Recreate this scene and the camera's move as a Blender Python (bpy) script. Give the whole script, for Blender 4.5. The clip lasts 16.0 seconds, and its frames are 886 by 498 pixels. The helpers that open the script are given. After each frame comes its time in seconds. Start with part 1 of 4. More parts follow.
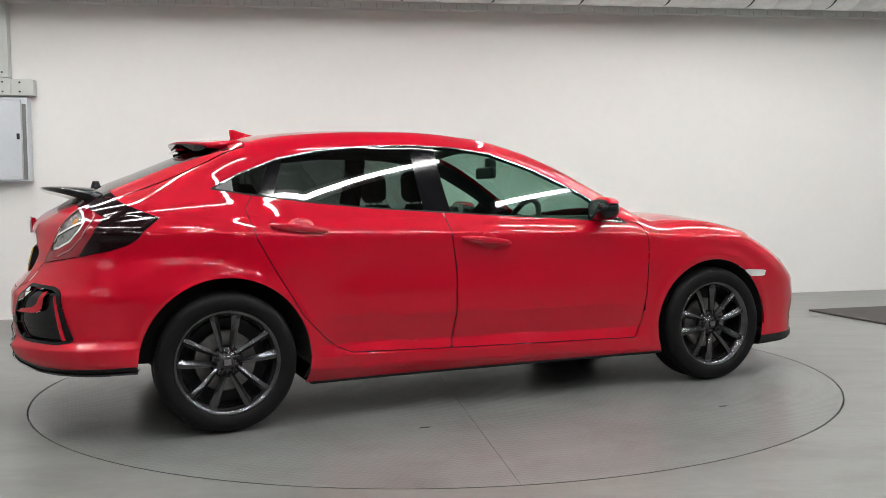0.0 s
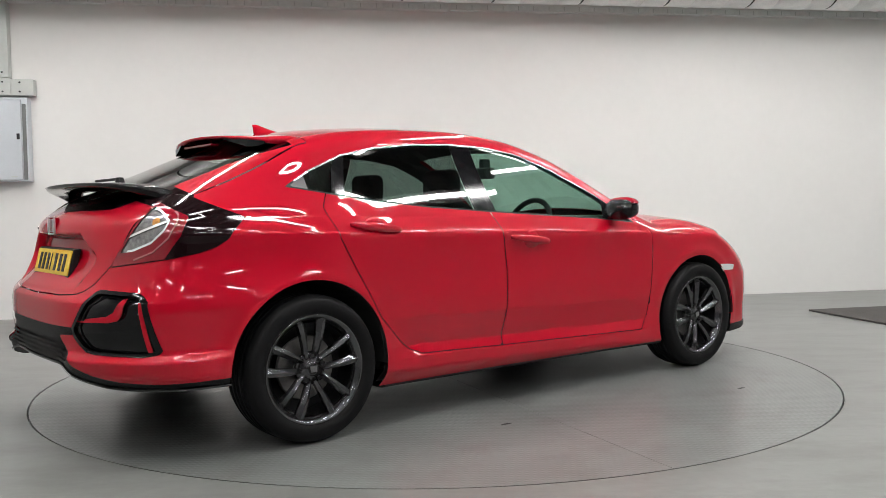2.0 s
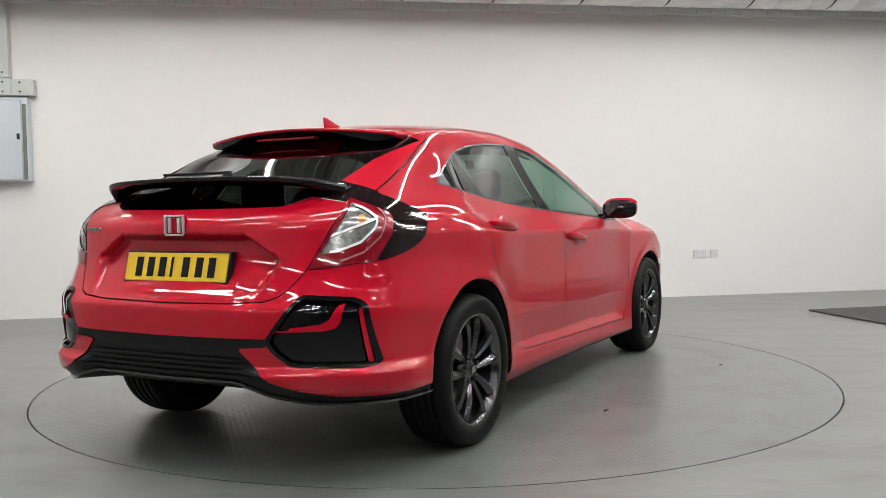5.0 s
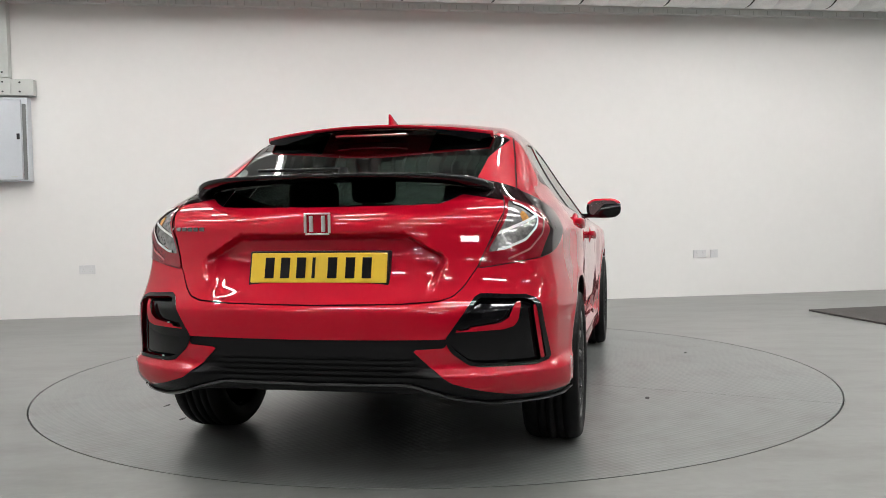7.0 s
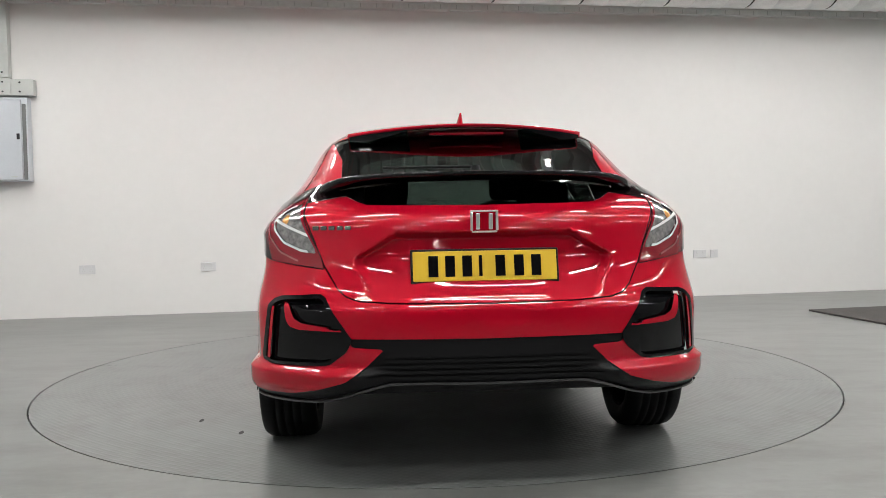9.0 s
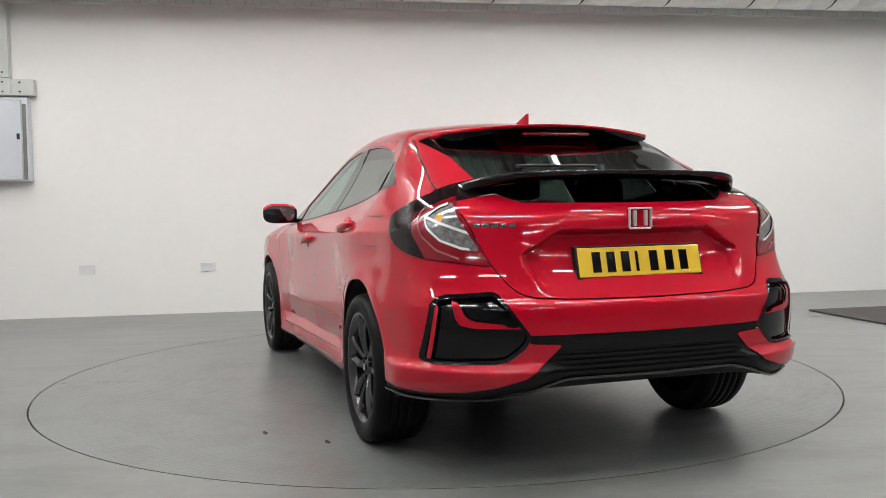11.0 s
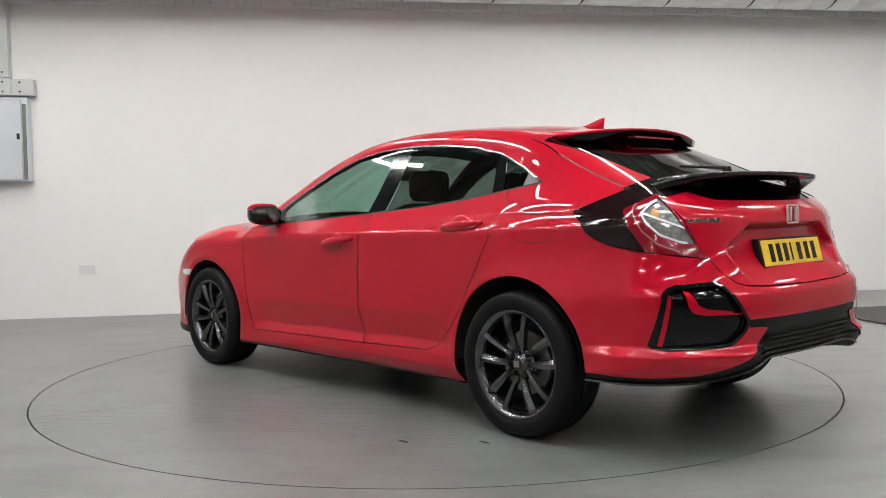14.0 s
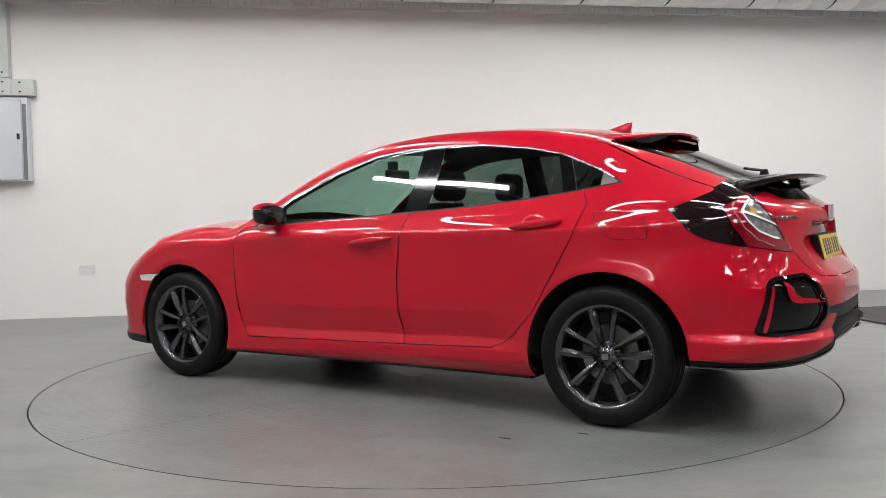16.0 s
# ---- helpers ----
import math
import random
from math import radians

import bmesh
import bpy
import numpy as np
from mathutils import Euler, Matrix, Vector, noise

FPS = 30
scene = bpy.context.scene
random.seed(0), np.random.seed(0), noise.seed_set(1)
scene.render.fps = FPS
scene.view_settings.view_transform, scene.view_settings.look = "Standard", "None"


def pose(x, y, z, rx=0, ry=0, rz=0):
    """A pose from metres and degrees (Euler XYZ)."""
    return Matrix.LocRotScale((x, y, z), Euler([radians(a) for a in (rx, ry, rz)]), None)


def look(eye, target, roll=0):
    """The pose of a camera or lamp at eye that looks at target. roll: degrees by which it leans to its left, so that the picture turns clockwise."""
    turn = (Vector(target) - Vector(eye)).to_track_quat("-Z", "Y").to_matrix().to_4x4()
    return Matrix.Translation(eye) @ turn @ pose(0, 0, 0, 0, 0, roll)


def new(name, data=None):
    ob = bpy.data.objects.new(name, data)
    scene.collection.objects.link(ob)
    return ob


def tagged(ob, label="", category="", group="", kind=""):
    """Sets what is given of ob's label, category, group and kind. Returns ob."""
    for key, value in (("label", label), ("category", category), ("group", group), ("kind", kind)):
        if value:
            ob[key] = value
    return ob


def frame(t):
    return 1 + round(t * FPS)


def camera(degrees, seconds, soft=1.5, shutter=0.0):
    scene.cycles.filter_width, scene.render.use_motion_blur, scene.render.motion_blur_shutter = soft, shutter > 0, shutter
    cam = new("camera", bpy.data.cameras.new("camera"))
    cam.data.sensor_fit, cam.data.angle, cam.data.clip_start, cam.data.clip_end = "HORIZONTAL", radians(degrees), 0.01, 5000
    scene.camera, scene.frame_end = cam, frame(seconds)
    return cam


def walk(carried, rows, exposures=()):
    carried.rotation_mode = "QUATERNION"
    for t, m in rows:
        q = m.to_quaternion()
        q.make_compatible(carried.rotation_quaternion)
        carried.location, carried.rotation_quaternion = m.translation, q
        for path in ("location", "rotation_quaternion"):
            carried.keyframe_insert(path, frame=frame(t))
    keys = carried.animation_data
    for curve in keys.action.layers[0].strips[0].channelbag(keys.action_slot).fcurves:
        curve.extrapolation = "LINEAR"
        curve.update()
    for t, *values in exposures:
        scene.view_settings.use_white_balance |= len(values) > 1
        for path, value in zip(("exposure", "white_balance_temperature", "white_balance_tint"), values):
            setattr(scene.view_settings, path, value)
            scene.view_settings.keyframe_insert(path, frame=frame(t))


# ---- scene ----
cam = camera(52.63, 16.0, soft=0.7)
CAM = (0.0, -5.388, 0.9965)
EYE = look(CAM, (0.0092, -5.388 + 0.99889, 0.9965 - 0.0463), -0.945)
walk(cam, [(0, EYE), (16, EYE)], exposures=[(0, 0.0), (16, 0.0)])

# ---- world: a windowless hall, all light comes from its tubes ----
world = bpy.data.worlds.new("world")
world.use_nodes = True
world.node_tree.nodes["Background"].inputs[0].default_value = (0.5, 0.52, 0.55, 1)
world.node_tree.nodes["Background"].inputs[1].default_value = 0.02
scene.world = world
TUBE = 115.0

# ---- materials ----


def mat(name, color, rough=0.5, metal=0.0, coat=0.0, noise_scale=0.0, vary=0.0, bump=0.0, bump_scale=200.0, rvary=0.0, spec=0.5,
        emit=0.0, emit_color=(1, 1, 1), alpha=1.0, trans=0.0, detail=6.0):
    m = bpy.data.materials.new(name)
    m.use_nodes = True
    nt = m.node_tree
    b = nt.nodes["Principled BSDF"]
    b.inputs["Base Color"].default_value = (*color, 1)
    b.inputs["Roughness"].default_value = rough
    b.inputs["Metallic"].default_value = metal
    b.inputs["Coat Weight"].default_value = coat
    b.inputs["Coat Roughness"].default_value = 0.02
    b.inputs["Specular IOR Level"].default_value = spec
    b.inputs["Transmission Weight"].default_value = trans
    if emit:
        b.inputs["Emission Color"].default_value = (*emit_color, 1)
        b.inputs["Emission Strength"].default_value = emit
    co = nt.nodes.new("ShaderNodeTexCoord")
    if vary or rvary:
        n = nt.nodes.new("ShaderNodeTexNoise")
        n.inputs["Scale"].default_value = noise_scale
        n.inputs["Detail"].default_value = detail
        n.inputs["Roughness"].default_value = 0.65
        nt.links.new(co.outputs["Object"], n.inputs["Vector"])
        fine = nt.nodes.new("ShaderNodeTexNoise")
        fine.inputs["Scale"].default_value = noise_scale * 14
        fine.inputs["Detail"].default_value = 4
        nt.links.new(co.outputs["Object"], fine.inputs["Vector"])
        mixed = nt.nodes.new("ShaderNodeMix")
        mixed.inputs[0].default_value = 0.35
        nt.links.new(n.outputs["Fac"], mixed.inputs[2])
        nt.links.new(fine.outputs["Fac"], mixed.inputs[3])
        if vary:
            r = nt.nodes.new("ShaderNodeValToRGB")
            r.color_ramp.elements[0].position, r.color_ramp.elements[1].position = 0.34, 0.66
            r.color_ramp.elements[0].color = (*[c * (1 - vary) for c in color], 1)
            r.color_ramp.elements[1].color = (*[min(1, c * (1 + vary)) for c in color], 1)
            nt.links.new(mixed.outputs[0], r.inputs[0])
            nt.links.new(r.outputs[0], b.inputs["Base Color"])
        if rvary:
            mr = nt.nodes.new("ShaderNodeMapRange")
            mr.inputs["From Min"].default_value, mr.inputs["From Max"].default_value = 0.3, 0.7
            mr.inputs["To Min"].default_value, mr.inputs["To Max"].default_value = rough - rvary, rough + rvary
            nt.links.new(mixed.outputs[0], mr.inputs[0])
            nt.links.new(mr.outputs[0], b.inputs["Roughness"])
    if bump:
        n2 = nt.nodes.new("ShaderNodeTexNoise")
        n2.inputs["Scale"].default_value = bump_scale
        n2.inputs["Detail"].default_value = 3
        bp = nt.nodes.new("ShaderNodeBump")
        bp.inputs["Strength"].default_value = bump
        bp.inputs["Distance"].default_value = 0.002
        nt.links.new(co.outputs["Object"], n2.inputs["Vector"])
        nt.links.new(n2.outputs["Fac"], bp.inputs["Height"])
        nt.links.new(bp.outputs[0], b.inputs["Normal"])
    return m


M_WALL = mat("white_wall_paint", (0.76, 0.755, 0.74), 0.6, noise_scale=0.9, vary=0.02, bump=0.15, bump_scale=120)
M_WALLGREY = mat("grey_wall_paint", (0.07, 0.07, 0.07), 0.7, noise_scale=0.9, vary=0.05, bump=0.15, bump_scale=120)
M_FLOOR = mat("grey_floor_paint", (0.185, 0.190, 0.182), 0.34, noise_scale=1.1, vary=0.20, rvary=0.05, bump=0.05, bump_scale=60)
M_DISC = mat("grey_turntable_paint", (0.168, 0.178, 0.173), 0.32, noise_scale=1.8, vary=0.18, rvary=0.05, bump=0.1, bump_scale=90)


def tread(m):
    """Adds the raised diamond pattern of a painted tread plate."""
    nt = m.node_tree
    co = nt.nodes.new("ShaderNodeTexCoord")
    outs = []
    for turn in (45, -45):
        mp = nt.nodes.new("ShaderNodeMapping")
        mp.inputs["Rotation"].default_value = (0, 0, radians(turn))
        wv = nt.nodes.new("ShaderNodeTexWave")
        wv.inputs["Scale"].default_value = 11.0
        nt.links.new(co.outputs["Object"], mp.inputs[0])
        nt.links.new(mp.outputs[0], wv.inputs["Vector"])
        outs.append(wv.outputs["Fac"])
    mu = nt.nodes.new("ShaderNodeMath")
    mu.operation = "MULTIPLY"
    nt.links.new(outs[0], mu.inputs[0])
    nt.links.new(outs[1], mu.inputs[1])
    bp = nt.nodes.new("ShaderNodeBump")
    bp.inputs["Strength"].default_value = 0.20
    bp.inputs["Distance"].default_value = 0.0025
    nt.links.new(mu.outputs[0], bp.inputs["Height"])
    b = nt.nodes["Principled BSDF"]
    if b.inputs["Normal"].links:
        nt.links.new(b.inputs["Normal"].links[0].from_socket, bp.inputs["Normal"])
    nt.links.new(bp.outputs[0], b.inputs["Normal"])


tread(M_DISC)


def worn(m, scale, lo, hi, streak=(1, 1, 1), arcs=False, tint=(1, 1, 1)):
    """Stains and scuffs laid over the paint; arcs follow the turning of the deck."""
    nt = m.node_tree
    b = nt.nodes["Principled BSDF"]
    src = b.inputs["Base Color"].links[0].from_socket
    vec = nt.nodes.new("ShaderNodeTexCoord").outputs["Object"]
    if arcs:
        sep, ln, at, cmb = (nt.nodes.new("ShaderNode" + k) for k in ("SeparateXYZ", "VectorMath", "Math", "CombineXYZ"))
        ln.operation, at.operation = "LENGTH", "ARCTAN2"
        nt.links.new(vec, sep.inputs[0])
        nt.links.new(vec, ln.inputs[0])
        nt.links.new(sep.outputs[1], at.inputs[0])
        nt.links.new(sep.outputs[0], at.inputs[1])
        nt.links.new(ln.outputs["Value"], cmb.inputs[0])
        nt.links.new(at.outputs[0], cmb.inputs[1])
        vec = cmb.outputs[0]
    mp, n, rp, mx = (nt.nodes.new("ShaderNode" + k) for k in ("Mapping", "TexNoise", "ValToRGB", "Mix"))
    mp.inputs["Scale"].default_value = streak
    n.inputs["Scale"].default_value = scale
    n.inputs["Detail"].default_value = 8
    n.inputs["Roughness"].default_value = 0.7
    rp.color_ramp.elements[0].position, rp.color_ramp.elements[1].position = lo, hi
    rp.color_ramp.elements[0].color = (*tint, 1)
    rp.color_ramp.elements[1].color = (1, 1, 1, 1)
    mx.data_type, mx.blend_type = "RGBA", "MULTIPLY"
    mx.inputs[0].default_value = 1.0
    nt.links.new(vec, mp.inputs[0])
    nt.links.new(mp.outputs[0], n.inputs["Vector"])
    nt.links.new(n.outputs["Fac"], rp.inputs[0])
    nt.links.new(src, mx.inputs[6])
    nt.links.new(rp.outputs[0], mx.inputs[7])
    nt.links.new(mx.outputs[2], b.inputs["Base Color"])


worn(M_DISC, 1.0, 0.30, 0.60, (5, 1.6, 1), True, (0.84, 0.84, 0.83))
worn(M_DISC, 3.2, 0.33, 0.52, tint=(0.80, 0.76, 0.75))
worn(M_FLOOR, 1.6, 0.33, 0.56, (1, 2.5, 1), tint=(0.76, 0.76, 0.74))
worn(M_FLOOR, 26.0, 0.27, 0.33, tint=(0.45, 0.44, 0.42))
M_CEIL = mat("ceiling_paint", (0.16, 0.16, 0.16), 0.7, noise_scale=2, vary=0.05)
M_ENDWALL = mat("pale_grey_wall_paint", (0.30, 0.30, 0.295), 0.65, noise_scale=0.9, vary=0.04, bump=0.15, bump_scale=120)
M_DUCT = mat("galvanised_duct", (0.74, 0.75, 0.74), 0.42, 0.35, noise_scale=9, vary=0.12, rvary=0.1)
M_TRAY = mat("galvanised_tray", (0.72, 0.74, 0.72), 0.45, 0.4, noise_scale=20, vary=0.08)
M_GREYBOX = mat("pale_grey_enamel", (0.55, 0.58, 0.62), 0.4, noise_scale=6, vary=0.03)
M_TRUNK = mat("grey_steel_trunking", (0.52, 0.54, 0.52), 0.45, 0.2, noise_scale=8, vary=0.05)
M_STRIP = mat("dark_grey_gasket", (0.16, 0.165, 0.165), 0.5, noise_scale=20, vary=0.1)
M_WHITEPL = mat("white_plastic", (0.64, 0.645, 0.65), 0.35, noise_scale=30, vary=0.02)
M_BLACKPL = mat("black_plastic", (0.012, 0.012, 0.013), 0.45, noise_scale=40, vary=0.2, bump=0.2, bump_scale=600)
M_MAT = mat("dark_rubber_mat", (0.05, 0.046, 0.042), 0.8, noise_scale=25, vary=0.3, bump=0.6, bump_scale=150)
M_TUBE = mat("lit_tube", (0.9, 0.9, 0.9), 0.4, emit=TUBE, emit_color=(1.0, 0.985, 0.965))
M_GAP = mat("dark_gap_steel", (0.03, 0.03, 0.03), 0.7, noise_scale=30, vary=0.3)

# ---- mesh helpers ----


def mesh_ob(name, bm, material, parent=None, label="", smooth=False):
    me = bpy.data.meshes.new(name)
    bm.to_mesh(me)
    bm.free()
    me.materials.append(material)
    if smooth:
        me.polygons.foreach_set("use_smooth", [True] * len(me.polygons))
    ob = new(name, me)
    if parent is not None:
        ob.parent = parent
    if label:
        ob["label"] = label
    return ob


def box(bm, a, b, bevel=0.0, segs=2):
    """A box from corner a to corner b, with its edges rounded."""
    m = Matrix.Translation([(p + q) / 2 for p, q in zip(a, b)]) @ Matrix.Diagonal([abs(q - p) for p, q in zip(a, b)] + [1])
    made = bmesh.ops.create_cube(bm, size=1, matrix=m)
    if bevel:
        es = list({e for v in made["verts"] for e in v.link_edges})
        bmesh.ops.bevel(bm, geom=es, offset=bevel, segments=segs, affect="EDGES", profile=0.5)
    return bm


def cyl(bm, r, depth, m=Matrix(), r2=None, segs=24):
    return bmesh.ops.create_cone(bm, cap_ends=True, segments=segs, radius1=r, radius2=r if r2 is None else r2, depth=depth, matrix=m)["verts"]


def part(name, bm, material, parent, label="", smooth=False):
    return mesh_ob(name, bm, material, parent, label, smooth)


def empty(name, m=Matrix()):
    ob = new(name)
    ob.empty_display_size = 0.2
    ob.matrix_basis = m
    return ob


# ---- the hall: its long wall runs 8.7 degrees off the camera's cross axis ----
ROOM = pose(0, 0, 0, 0, 0, 8.7)
WY = 3.716
CEIL = 4.45


def structure(name, bm, material, label, m=ROOM):
    ob = mesh_ob(name, bm, material)
    ob.matrix_basis = m
    return tagged(ob, label, kind="structure")


structure("wall_north", box(bmesh.new(), (-4.9, WY, -0.05), (9.2, WY + 0.2, CEIL)), M_WALL, "plain white painted plaster wall of the hall")
# added walls out of view, their greys and the west one's place set by reflections
structure("wall_south", box(bmesh.new(), (-4.9, -27.2, -0.05), (9.2, -27.0, CEIL)), M_WALLGREY, "plain unseen wall behind the camera, dark grey for the car's reflections")
structure("wall_east", box(bmesh.new(), (9.0, -27.0, -0.05), (9.2, WY, CEIL)), M_ENDWALL, "plain unseen end wall, pale grey for the car's reflections")
structure("wall_west", box(bmesh.new(), (-4.9, -27.0, -0.05), (-4.7, WY, CEIL)), M_ENDWALL, "plain unseen end wall, pale grey for the car's reflections")


def roof_deck():
    """A flat ceiling slab with the trapezoid ribs of a steel roof deck under it."""
    bm = box(bmesh.new(), (-4.9, -27.2, CEIL), (9.2, WY + 0.2, CEIL + 0.15))
    for k in range(46):
        x = -4.7 + 0.30 * k
        prof = [(x, CEIL + 0.01), (x + 0.04, CEIL - 0.06), (x + 0.14, CEIL - 0.06), (x + 0.18, CEIL + 0.01)]
        ends = [[bm.verts.new((px, y, pz)) for px, pz in prof] for y in (-27.0, WY)]
        for a in range(3):
            bm.faces.new((ends[0][a], ends[0][a + 1], ends[1][a + 1], ends[1][a]))
    return bm


structure("ceiling", roof_deck(), M_CEIL, "grey ribbed steel roof deck above the light rows")

RING = 2.2515


def ring_sheet(r, outer):
    """A sheet with a round hole of radius r, out to a square of half-size outer."""
    bm = bmesh.new()
    n = 192
    rows = []
    for k in range(7):
        f = (k / 6) ** 2
        row = []
        for i in range(n):
            a = 2 * math.pi * i / n
            c, s_ = math.cos(a), math.sin(a)
            sq = outer / max(abs(c), abs(s_))
            d = r + (sq - r) * f
            row.append(bm.verts.new((d * c, d * s_, 0)))
        rows.append(row)
    low = [bm.verts.new((v.co.x, v.co.y, -0.04)) for v in rows[0]]
    rows.insert(0, low)
    for a, b in zip(rows, rows[1:]):
        for i in range(n):
            bm.faces.new((a[i], b[i], b[(i + 1) % n], a[(i + 1) % n]))
    bmesh.ops.recalc_face_normals(bm, faces=bm.faces)
    return bm


structure("floor", ring_sheet(RING + 0.004, 30.0), M_FLOOR, "worn grey painted concrete floor", Matrix())
pit = bmesh.new()
cyl(pit, RING + 0.03, 0.02, Matrix.Translation((0, 0, -0.055)), segs=96)
structure("turntable_pit", pit, M_GAP, "dark steel pit under the turntable", Matrix())

turntable = tagged(empty("turntable"), "round grey painted steel turntable flush with the floor, scuffed", "turntable")
SEAM = -104.7


def half_deck(a0):
    """Half of the round deck, a hair short of its straight seam."""
    bm = bmesh.new()
    r = RING - 0.005
    n = 96
    top = [bm.verts.new((r * math.cos(radians(a0 + 0.03 + 179.94 * i / n)), r * math.sin(radians(a0 + 0.03 + 179.94 * i / n)), 0)) for i in range(n + 1)]
    bm.faces.new(top)
    ex = bmesh.ops.extrude_face_region(bm, geom=list(bm.faces))
    bmesh.ops.translate(bm, vec=(0, 0, -0.035), verts=[v for v in ex["geom"] if isinstance(v, bmesh.types.BMVert)])
    bmesh.ops.recalc_face_normals(bm, faces=bm.faces)
    return bm


for k in range(2):
    part("deck_plate", half_deck(SEAM + 180 * k), M_DISC, turntable, "grey painted tread plate")
for x, y, a in ((-1.09, 1.18, 20), (-0.57, -1.24, 70), (-1.35, 0.95, 130), (0.9, -1.5, 10)):
    chip = bmesh.new()
    ring = [chip.verts.new((x + (0.014 + 0.01 * random.random()) * math.cos(b) * 1.6, y + (0.008 + 0.006 * random.random()) * math.sin(b), 0.0006)) for b in [radians(a + 45 * q) for q in range(8)]]
    chip.faces.new(ring)
    part("paint_chip", chip, M_GAP, turntable, "small dark scuff in the paint")

# ---- fittings on the wall and under the ceiling ----


def socket(x, gangs, label):
    th = empty("wall_socket", ROOM @ pose(x, WY, 0.455))
    tagged(th, label, "socket", "sockets along the wall")
    w = 0.073 if gangs == 2 else 0.043
    part("faceplate", box(bmesh.new(), (-w, -0.011, -0.043), (w, 0, 0.043), 0.003), M_WHITEPL, th)
    for k in range(gangs):
        cx = (k - (gangs - 1) / 2) * 0.07
        part("switch", box(bmesh.new(), (cx - 0.008, -0.016, 0.012), (cx + 0.008, -0.011, 0.03), 0.0015), M_WHITEPL, th)
        for px, pz, pw, ph in ((0, 0.004, 0.002, 0.005), (-0.011, -0.017, 0.004, 0.002), (0.011, -0.017, 0.004, 0.002)):
            part("pin_slot", box(bmesh.new(), (cx + px - pw, -0.0125, pz - ph), (cx + px + pw, -0.011, pz + ph)), M_TRUNK, th)
    return th


socket(-2.814, 2, "white double mains socket on the white wall")
socket(-1.683, 2, "white double mains socket on the white wall")
socket(3.445, 2, "white double mains socket beside a smaller faceplate")
socket(3.607, 1, "small single white faceplate beside a double socket")

# electrical cabinet and steel trunking
cab = tagged(empty("electrical_cabinet", ROOM @ pose(-3.585, WY, 1.694)), "pale grey steel electrical cabinet fixed to the wall", "cabinet")
part("body", box(bmesh.new(), (-0.33, -0.13, -0.39), (0.315, 0, 0.39), 0.006), M_GREYBOX, cab)
part("door", box(bmesh.new(), (-0.32, -0.15, -0.375), (0.262, -0.132, 0.37), 0.006), M_GREYBOX, cab)
part("lock", box(bmesh.new(), (0.218, -0.156, 0.0), (0.246, -0.15, 0.055), 0.003), M_BLACKPL, cab, "small black plastic lock")
part("hinge_strip", box(bmesh.new(), (0.268, -0.140, -0.375), (0.302, -0.131, 0.33), 0.003), M_STRIP, cab, "darker grey edge strip")
part("rating_plate", box(bmesh.new(), (0.16, -0.1525, -0.35), (0.22, -0.15, -0.342)), M_TRUNK, cab)

tr = tagged(empty("cable_trunking", ROOM @ pose(-3.315, WY, 2.18)), "grey steel cable trunking tee above the cabinet", "trunking")
part("branch", box(bmesh.new(), (-0.6, -0.11, -0.075), (0.10, 0, 0.075), 0.004), M_TRUNK, tr)
part("joint_plate", box(bmesh.new(), (-0.40, -0.116, -0.07), (-0.10, -0.11, 0.085), 0.002), M_TRUNK, tr)
part("riser", box(bmesh.new(), (-0.40, -0.11, 0.09), (-0.115, 0, 0.82), 0.004), M_TRUNK, tr, "vertical run of grey trunking")
for px, pz in ((-0.02, 0.045), (-0.02, -0.04), (-0.17, 0.05), (-0.17, -0.04), (-0.17, 0.14)):
    sb = bmesh.new()
    cyl(sb, 0.009, 0.008, pose(px, -0.116, pz, 90), segs=10)
    part("screw", sb, M_BLACKPL, tr)

# round spiral duct in sections along the top of the wall, on brackets
DZ, DR, DY = 3.30, 0.35, WY - 0.55
for k in range(-3, 10):
    x0 = -1.524 + 0.87 * k
    d = tagged(empty("duct_section", ROOM @ pose(x0, DY, DZ)), "round galvanised sheet metal duct section on wall brackets", "duct", "duct sections along the wall")
    bm = bmesh.new()
    rings = []
    for x, r in ((0.012, DR - 0.015), (0.012, DR - 0.004), (0.02, DR), (0.25, DR), (0.252, DR + 0.003), (0.262, DR + 0.003), (0.264, DR), (0.60, DR), (0.602, DR + 0.003), (0.612, DR + 0.003), (0.614, DR), (0.85, DR), (0.858, DR - 0.004), (0.858, DR - 0.015)):
        rings.append([bm.verts.new((x, r * math.cos(2 * math.pi * q / 40), r * math.sin(2 * math.pi * q / 40))) for q in range(40)])
    for a, b in zip(rings, rings[1:]):
        for q in range(40):
            bm.faces.new((a[q], a[(q + 1) % 40], b[(q + 1) % 40], b[q]))
    bmesh.ops.recalc_face_normals(bm, faces=bm.faces)
    part("casing", bm, M_DUCT, d, "", True)
    bm = bmesh.new()
    cyl(bm, DR - 0.008, 0.03, pose(0, 0, 0, 0, 90, 0), segs=40)
    part("joint_gasket", bm, M_BLACKPL, d, "dark joint between sections")
    part("bracket", box(bmesh.new(), (0.38, DR - 0.03, 0.03), (0.42, 0.549, 0.07), 0.004), M_TRUNK, d, "grey wall bracket")

